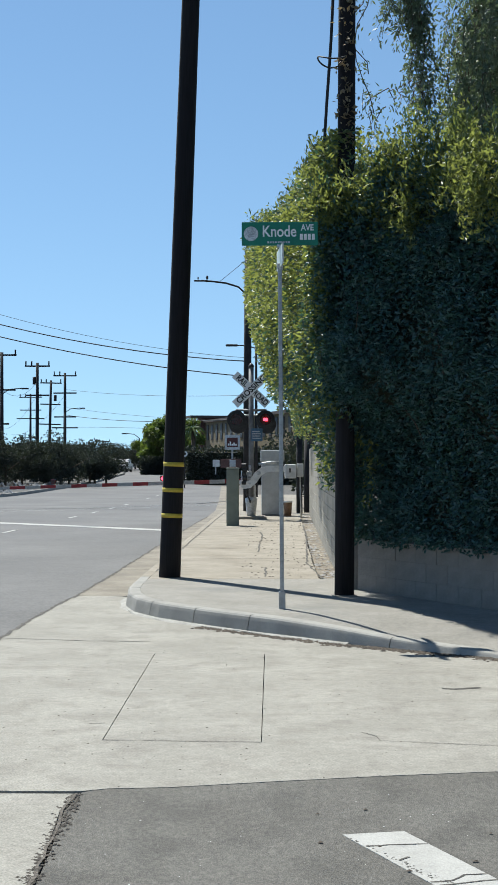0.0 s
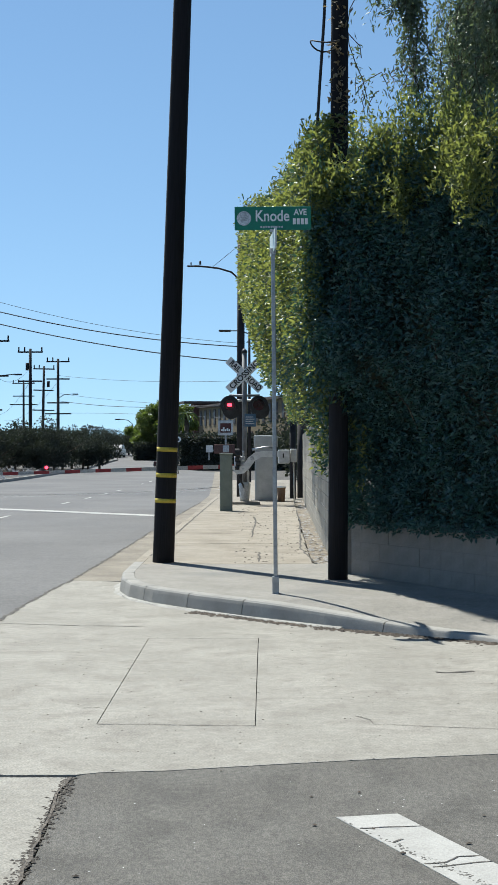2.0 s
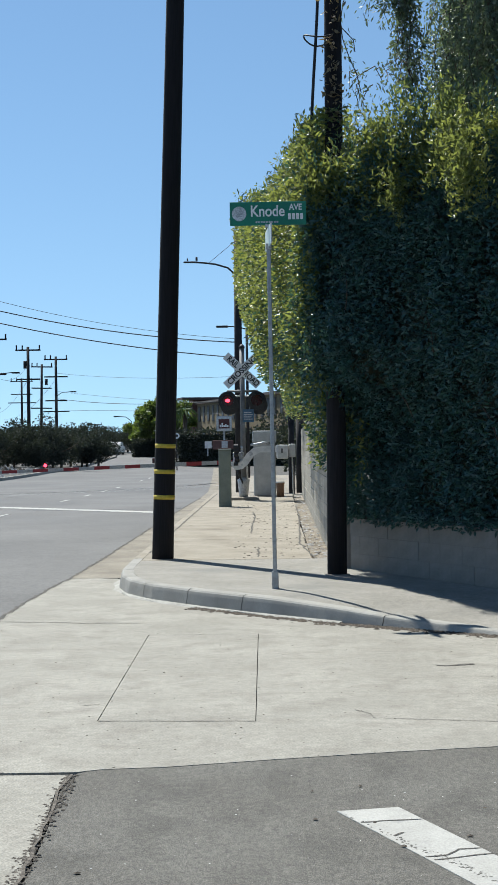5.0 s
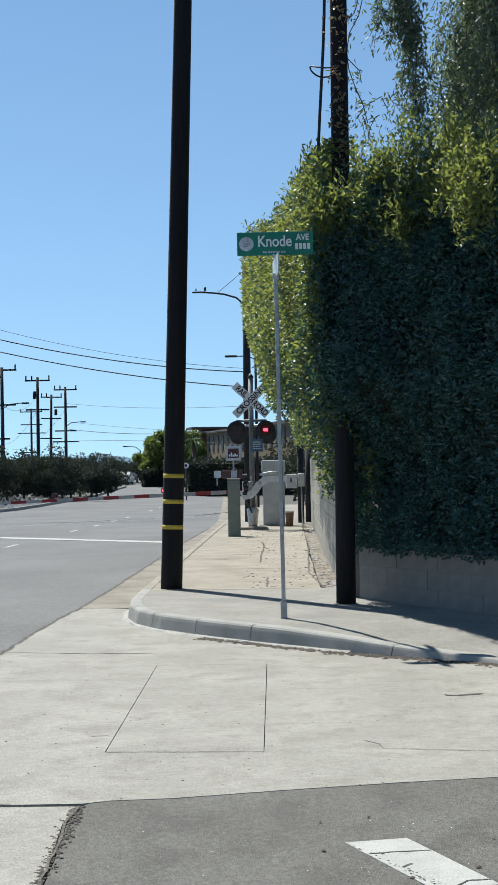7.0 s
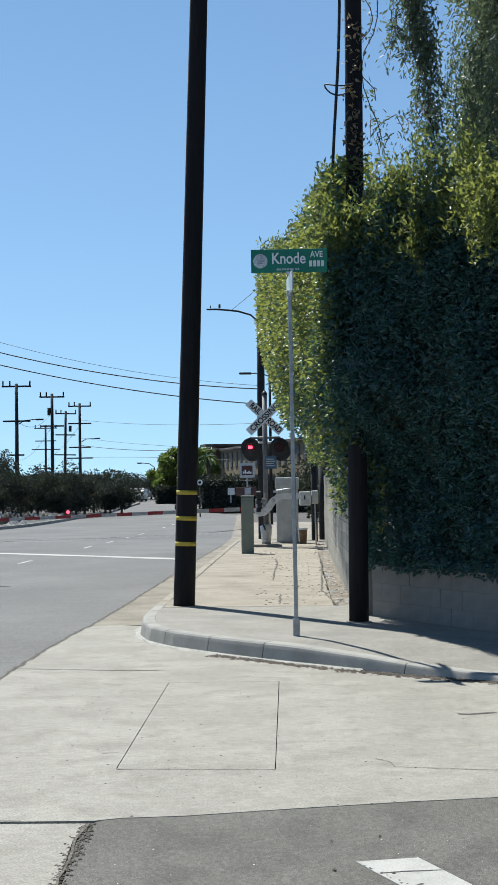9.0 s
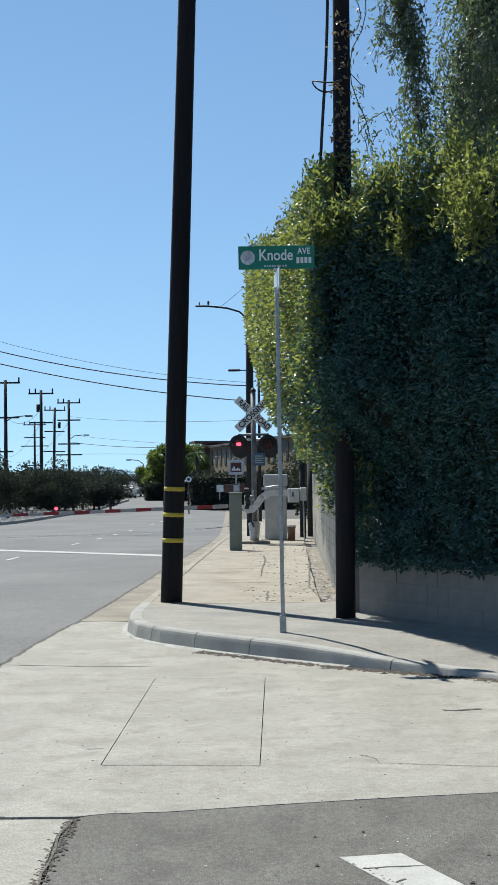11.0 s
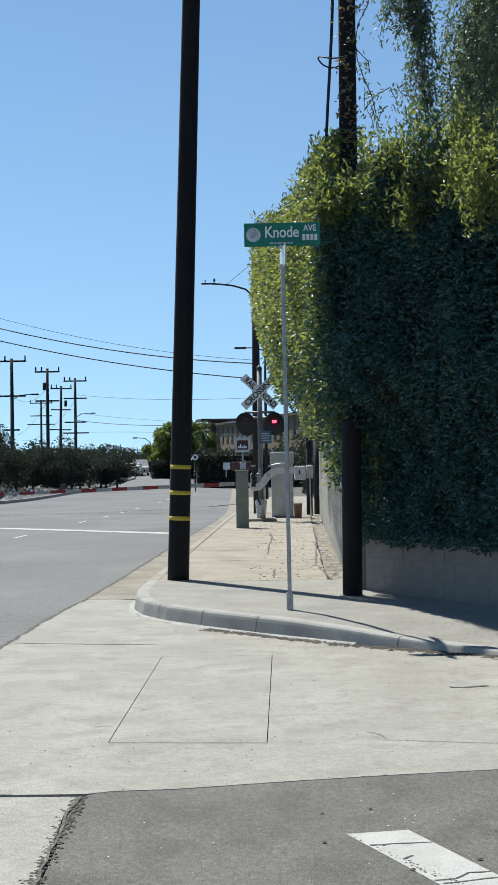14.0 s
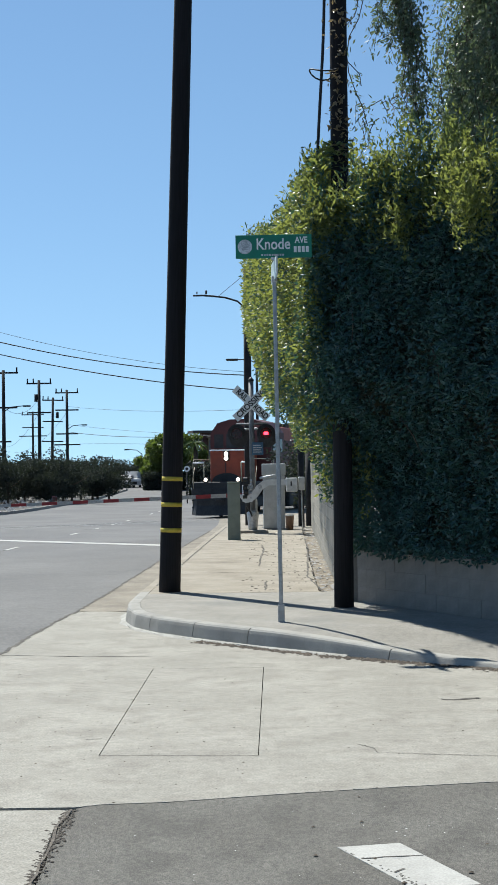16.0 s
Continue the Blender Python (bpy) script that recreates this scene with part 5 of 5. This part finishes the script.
# island with its kerb beyond the tracks
ISL = [(-13.2, 160), (-12.3, 120), (-12.6, 106), (-12.9, 90), (-13.4, 81), (-15.5, 70), (-30, 66), (-60, 80), (-60, 160)]
solid("island", drape(ISL, 0.14, 0.3), M["earth"], "dry planted island with a pale kerb", "traffic island", kind="structure")
ik = thing("island_kerb", (0, 0, 0), "pale concrete kerb round the island", "kerb", kind="structure")
for p, q in zip(along(ISL[:6], 4), along(ISL[:6], 4)[1:]):
    d = (q - p).normalized()
    n = Vector((-d.y, d.x)) * 0.16
    if n.x < 0:
        n = -n
    g = d * 0.02
    part("kerb_stone", drape([tuple(p + g), tuple(q - g), tuple(q - g + n), tuple(p + g + n)], 0.16, 0.3), M["curb"], ik)


def on_island(r):
    y = r.uniform(82, 118)
    return -13.2 - r.uniform(0.3, 14), y, level(y) + 0.14


scatter("island_stones", M["stone"], 420, on_island, 0.28, "pale boulders and rubble under the island trees", "stones", 8, 0.7)


def on_island_low(r):
    y = r.uniform(80, 100)
    return -13.3 - r.uniform(0.6, 12), y, level(y) + 0.14


scatter("island_plants", M["litter"], 160, on_island_low, 0.35, "low dark ground plants on the island", "plants", 9, 0.9)


# ---- vehicles ----
def car(name, m, paint, label, length=4.7, width=1.85, height=1.5, van=False):
    c = thing(name, m, label, "car")
    rolling = []
    h0, hs = 0.28, height * (0.62 if not van else 0.55)
    L = length / 2
    if van:
        prof = [(-L, h0), (-L, hs), (-L + 0.1, height - 0.1), (-L + 0.4, height), (L - 1.9, height), (L - 1.2, hs + 0.12), (L - 0.15, hs - 0.08), (L, hs - 0.3), (L, h0)]
    else:
        prof = [(-L, h0), (-L, hs), (-L + 0.5, hs + 0.05), (-L + 1.1, height), (L - 2.3, height), (L - 1.4, hs + 0.06), (L - 0.2, hs - 0.1), (L, hs - 0.3), (L, h0)]
    bm = bmesh.new()
    rows = []
    for y, k in ((-width / 2, 0.0), (-width / 2 + 0.12, 1.0), (width / 2 - 0.12, 1.0), (width / 2, 0.0)):
        rows.append([bm.verts.new((x, y, z if k or z <= hs + 0.06 else hs + 0.02 + (z - hs) * 0.0)) for x, z in prof])
    for a, b in zip(rows, rows[1:]):
        for q in range(len(prof)):
            bm.faces.new((a[q], a[(q + 1) % len(prof)], b[(q + 1) % len(prof)], b[q]))
    bm.faces.new(rows[0])
    bm.faces.new(rows[-1])
    body = part("body", bm, paint, c)
    part("windscreen", prism([(-width / 2 + 0.2, 0), (width / 2 - 0.2, 0), (width / 2 - 0.28, 0.62), (-width / 2 + 0.28, 0.62)], 0, 0.02), M["glass"], c).matrix_basis = Matrix.Translation((L - 1.2 if van else L - 1.42, 0, hs + 0.14)) @ pose(0, 0, 0, 0, -48 if not van else -38, 0) @ pose(0, 0, 0, 0, 0, 90)
    part("side_glass", box(-L + 1.0, -width / 2 + 0.02, hs + 0.02, L - 2.0, width / 2 - 0.02, height - 0.12), M["glass"], c)
    part("grille", box(L - 0.02, -0.5, h0 + 0.1, L + 0.03, 0.5, hs - 0.35), M["black"], c)
    for s in (-1, 1):
        part("headlight", box(L - 0.12, s * (width / 2 - 0.35) - 0.16, hs - 0.32, L + 0.02, s * (width / 2 - 0.35) + 0.16, hs - 0.18, 0.02), M["alu"], c)
        for x in (-L + 0.85, L - 0.85):
            w = part("wheel", disc(0.33, 0.22, pose(0, 0, 0, 90), 20), M["rubber"], c)
            w.matrix_basis = pose(x, s * (width / 2 - 0.1), 0.33)
            part("rim", disc(0.2, 0.24, pose(0, 0, 0, 90), 14), M["alu"], w)
            rolling.append((w, x, s * (width / 2 - 0.1)))
    return c, rolling


def on_road(px, y, turn):
    return pose(px_at(px, y), y, level(y), 0, 0, turn)


VAN = car("van", on_road(228, 190, -92), M["carwhite"], "white van rolling towards the railway on the far street", 4.9, 1.95, 1.9, True)
CROSSER = car("car", on_road(120, 160, -140), M["carwhite"], "white car driving behind the island trees", 4.6, 1.85, 1.6, True)
car("car", on_road(216, 178, -95), M["carwhite"], "white car waiting beyond the railway", 4.6, 1.8, 1.5)
car("car", on_road(256, 215, -90), M["cardark"], "dark car far down the street", 4.6, 1.8, 1.5)


def far_target():
    y = 104.0
    x, _, z = wy(327, 804, y)
    s = thing("round_marker", (x, y, level(y)), "round white marker with a black centre on a post", "marker")
    part("post", tube([(0, 0, -0.1), (0, 0, z - level(y))], 0.04, 8), M["farpole"], s)
    d = part("disc", disc(0.2, 0.03, pose(0, -0.05, z - level(y), 90), 20), M["white"], s)
    part("centre", disc(0.1, 0.03, pose(0, -0.07, z - level(y), 90), 16), M["black"], d)


far_target()

# ---- railway ----
HEAD = math.radians(18)
TRAIN_END = Vector((-1.4, 69.0))
BACK = Vector((math.sin(HEAD), math.cos(HEAD)))
SIDE = Vector((math.cos(HEAD), -math.sin(HEAD)))
RAIL_Z = level(69) + 0.02


def track():
    t = thing("railway_track", (0, 0, 0), "steel rails set flush in dark crossing panels", "railway track", kind="structure")
    for s in (-0.75, 0.75):
        bm = bmesh.new()
        rows = []
        # straight behind, then a bend across the street
        spine = [(TRAIN_END + BACK * (4.0 * k), HEAD) for k in range(50, -1, -1)]
        p, a = TRAIN_END.copy(), HEAD
        for k in range(22):
            a = min(a + 0.055, math.radians(80))
            p = p - Vector((math.sin(a), math.cos(a))) * 1.6
            spine.append((p.copy(), a))
        for p, a in spine:
            c = Vector((math.cos(a), -math.sin(a)))
            rows.append([bm.verts.new((*(p + c * (s + u)), level(p.y) + 0.0 + v if p.y < 69 else RAIL_Z + v)) for u, v in ((-0.035, -0.15), (-0.035, 0), (0.035, 0), (0.035, -0.15))])
        for a, b in zip(rows, rows[1:]):
            for q in range(3):
                bm.faces.new((a[q], a[q + 1], b[q + 1], b[q]))
        part("rail", bm, M["steel"], t)


track()


def locomotive():
    """Front coupler at x = 0, body towards -x, rail head at z = 0."""
    o, r, k, y = M["loco_orange"], M["loco_red"], M["loco_black"], M["loco_yellow"]
    t = thing("locomotive", (TRAIN_END.x, TRAIN_END.y, RAIL_Z), "orange and maroon diesel locomotive with lit headlights", "locomotive")
    part("frame", box(-16.8, -1.5, 1.25, -0.35, 1.5, 1.62, 0.03), k, t)
    # plough
    bm = bmesh.new()
    for xs, zs in (((-0.35, -0.1), (0.1, 1.0)),):
        pts = [(-0.35, -1.52, 0.14), (0.0, -1.2, 0.1), (0.12, 0, 0.1), (0.0, 1.2, 0.1), (-0.35, 1.52, 0.14)]
        low = [bm.verts.new(p) for p in pts]
        mid = [bm.verts.new((p[0] - 0.16, p[1], 0.55)) for p in pts]
        top = [bm.verts.new((p[0] - 0.14, p[1] * 0.99, 1.0)) for p in pts]
        back = [bm.verts.new((-0.6, p[1] * 0.97, 1.0)) for p in pts]
        base = [bm.verts.new((-0.6, p[1] * 0.97, 0.14)) for p in pts]
        for a, b in ((low, mid), (mid, top), (top, back), (back, base), (base, low)):
            for q in range(4):
                bm.faces.new((a[q], a[q + 1], b[q + 1], b[q]))
        for q in (0, 4):
            bm.faces.new((low[q], mid[q], top[q], back[q], base[q]))
    part("plough", bm, k, t, "black snow plough")
    part("pilot", box(-0.5, -1.5, 0.95, -0.3, 1.5, 1.32, 0.02), M["loco_black"], t, "sooty pilot beam")
    part("coupler", box(-0.3, -0.16, 0.75, 0.3, 0.16, 1.05, 0.04), k, t)
    for s in (-1, 1):
        d = part("ditch_light", disc(0.13, 0.12, pose(-0.3, s * 0.78, 1.72, 0, 90, 0), 18), k, t, "lit ditch light")
        part("bulb", disc(0.085, 0.02, pose(-0.235, s * 0.78, 1.72, 0, 90, 0), 16), M["lamp_white"], d)
        h = part("handrail", tube([(-0.36, s * 1.42, 1.0), (-0.34, s * 1.42, 2.55), (-0.5, s * 1.42, 2.65), (-3.4, s * 1.48, 2.65)], 0.018, 6), y, t, "pale handrail")
        part("step_rail", tube([(-0.5, s * 1.5, 0.45), (-0.4, s * 1.52, 1.3), (-0.75, s * 1.5, 2.3)], 0.018, 6), y, t)
        for q in range(4):
            part("step", box(-0.8, s * 1.3 - 0.2, 0.45 + q * 0.3, -0.35, s * 1.3 + 0.2, 0.5 + q * 0.3), k, t)
        part("end_rail", tube([(-0.36, s * 1.42, 2.5), (-0.36, s * 0.9, 2.5)], 0.045, 6), M["white"], t)
        part("end_post", tube([(-0.36, s * 0.9, 1.62), (-0.36, s * 0.9, 2.5)], 0.028, 6), y, t)
    # short nose
    n = part("nose", box(-3.0, -0.82, 1.62, -0.95, 0.82, 3.08, 0.07, seg=2), o, t, "orange short hood")
    part("nose_stripe", box(-3.0, -0.84, 3.03, -0.93, 0.84, 3.09, 0.01), M["white"], n)
    disc_low = bmesh.new()
    bmesh.ops.create_cone(disc_low, cap_ends=True, segments=28, radius1=0.72, radius2=0.72, depth=0.02, matrix=pose(-0.945, 0, 1.62, 0, 90, 0))
    bmesh.ops.bisect_plane(disc_low, geom=disc_low.verts[:] + disc_low.edges[:] + disc_low.faces[:], plane_co=(0, 0, 1.625), plane_no=(0, 0, -1), clear_outer=True)
    bmesh.ops.scale(disc_low, vec=(1, 1, 0.55), space=Matrix.Translation((0, 0, -1.62)), verts=disc_low.verts)
    part("nose_patch", disc_low, k, n, "dark rounded patch at the foot")
    part("nose_door", box(-0.96, -0.06, 1.7, -0.93, -0.03, 2.5), k, n)
    hl = part("headlight", box(-0.97, -0.14, 2.58, -0.89, 0.14, 3.02, 0.03), k, n, "twin lit headlight")
    for z in (2.69, 2.9):
        part("bulb", disc(0.095, 0.03, pose(-0.885, 0, z, 0, 90, 0), 18), M["lamp_white"], hl)
    # cab
    bm = bmesh.new()
    sec = [(-1.5, 1.62), (1.5, 1.62), (1.5, 3.9), (1.15, 4.38), (0.5, 4.55), (-0.5, 4.55), (-1.15, 4.38), (-1.5, 3.9)]
    a, b = [bm.verts.new((-3.0, p, q)) for p, q in sec], [bm.verts.new((-5.1, p, q)) for p, q in sec]
    for q in range(8):
        bm.faces.new((a[q], a[(q + 1) % 8], b[(q + 1) % 8], b[q]))
    bm.faces.new(a)
    bm.faces.new(b)
    cab = part("cab", bm, r, t, "maroon driver's cab")
    for p0, p1 in ((-1.3, -0.85), (-0.7, -0.08), (0.08, 0.7), (0.85, 1.3)):
        w = part("window", box(-3.02, p0, 3.2, -2.98, p1, 3.85), k, cab)
        part("pane", box(-3.03, p0 + 0.05, 3.25, -3.02, p1 - 0.05, 3.8), M["glass"], w)
    for s in (-1, 1):
        for q in (-3.9, -4.8):
            w = part("window", box(q, s * 1.5 - 0.02, 2.95, q + 0.75, s * 1.5 + 0.02, 3.65), k, cab)
            part("pane", box(q + 0.05, s * 1.5 - 0.03, 3.0, q + 0.7, s * 1.5 + 0.03, 3.6), M["glass"], w)
        part("grab_iron", tube([(-3.15, s * 1.53, 1.8), (-3.15, s * 1.56, 2.75), (-3.7, s * 1.56, 2.75)], 0.03, 6), y, cab)
        part("mark", box(-4.9, s * 1.505 - 0.004, 2.1, -3.6, s * 1.505 + 0.004, 2.4), y, cab)
    part("horn", tube([(-3.4, 0.3, 4.6), (-3.0, 0.3, 4.68)], [0.05, 0.12], 10), k, cab)
    # long hood
    hood = part("long_hood", box(-15.6, -0.85, 1.62, -5.1, 0.85, 4.25, 0.1, seg=2), o, t, "orange long hood with doors")
    for q in range(12):
        for s in (-1, 1):
            part("hood_door", box(-14.9 + q * 0.78, s * 0.85 - 0.012, 1.75, -14.2 + q * 0.78, s * 0.85 + 0.012, 3.6, 0.005), r, hood)
    for q in (-13.6, -11.8, -8.5):
        part("fan", disc(0.6, 0.2, pose(q, 0, 4.33), 24), k, hood)
    part("exhaust", box(-10.3, -0.25, 4.2, -9.6, 0.25, 4.5, 0.03), k, hood)
    part("fuel_tank", box(-10.6, -1.3, 0.35, -6.6, 1.3, 1.25, 0.12, seg=2), k, t)
    for bx in (-3.6, -13.4):
        g = part("bogie", box(bx - 1.9, -1.2, 0.45, bx + 1.9, 1.2, 0.95, 0.05), k, t)
        for ax in (bx - 1.35, bx + 1.35):
            bm = bmesh.new()
            for s in (-0.75, 0.75):
                disc(0.51, 0.13, pose(0, s, 0, 90), 24, bm)
                box(-0.4, s - 0.075, -0.04, 0.4, s + 0.075, 0.04, 0, bm)
            tube([(0, -0.75, 0), (0, 0.75, 0)], 0.09, 10, bm)
            w = part("wheelset", bm, M["steel"], t, "steel wheel pair on its axle")
            w.matrix_basis = pose(ax, 0, 0.51)
            WHEELS.append((w, ax))
    return t


WHEELS = []
train = locomotive()


# ---- what moves ----
SPEED = 8.4
PERIOD, PHASE, LIT = 1.4375, 0.95, 0.74


def motions():
    turn = math.degrees(math.atan2(-BACK.y, -BACK.x))

    def at(t):
        p = TRAIN_END + BACK * SPEED * (16 - t)
        return pose(p.x, p.y, RAIL_Z, 0, 0, turn)

    walk(train, [(0, at(0)), (8, at(8)), (16, at(16))])
    # two vehicles beyond the tracks
    for (body, rolling), stops in ((VAN, ((0, 228, 200), (8, 228, 194), (16, 230, 180))),
                                   (CROSSER, ((0, 190, 185), (10, 100, 150), (14, 36, 128), (16, -12, 116)))):
        keys, run, last = [], 0.0, None
        for t in np.arange(0, 16.01, 0.25):
            y = float(np.interp(t, [q[0] for q in stops], [q[2] for q in stops]))
            p = Vector((px_at(float(np.interp(t, [q[0] for q in stops], [q[1] for q in stops])), y), y, 0))
            run += (p - last).length if last is not None else 0
            last = p
            keys.append((float(t), p, run))
        ahead = keys[-1][1] - keys[0][1]
        rz = math.degrees(math.atan2(ahead.y, ahead.x))
        walk(body, [(t, pose(p.x, p.y, level(p.y), 0, 0, rz)) for t, p, _ in keys[::4]])
        for w, wx, wyy in rolling:
            rows, spin = [], 0.0
            for (t, _, r), (t2, _, r2) in zip(keys, keys[1:]):
                for q in range(4):
                    f = q / 4
                    rows.append((t + (t2 - t) * f, pose(wx, wyy, 0.33, 0, math.degrees((r + (r2 - r) * f) / 0.33), 0)))
            rows.append((16, pose(wx, wyy, 0.33, 0, math.degrees(keys[-1][2] / 0.33), 0)))
            walk(w, rows)
    step = 0.08
    for w, ax in WHEELS:
        walk(w, [(k * step, pose(ax, 0, 0.51, 0, math.degrees(SPEED * (k * step - 16) / 0.51), 0)) for k in range(201)])
    # the lamps flash in turn: each bulb comes forward to its lens and goes back into its housing
    for side, shift in (("right", 0.0), ("left", 0.5)):
        for bulb, on, off in FLASH[side]:
            rows = []
            edge = 0.05
            for k in range(int(16 / PERIOD) + 2):
                a = PHASE + (k - 1 + shift) * PERIOD
                for t, p in ((a - edge, off), (a + edge, on), (a + LIT - edge, on), (a + LIT + edge, off)):
                    if 0 < t < 16:
                        rows.append((t, pose(*p)))
            first = (0 - PHASE) / PERIOD - shift
            start = on if (first % 1) < LIT / PERIOD else off
            last = on if (((16 - PHASE) / PERIOD - shift) % 1) < LIT / PERIOD else off
            walk(bulb, [(0, pose(*start))] + rows + [(16, pose(*last))])


motions()
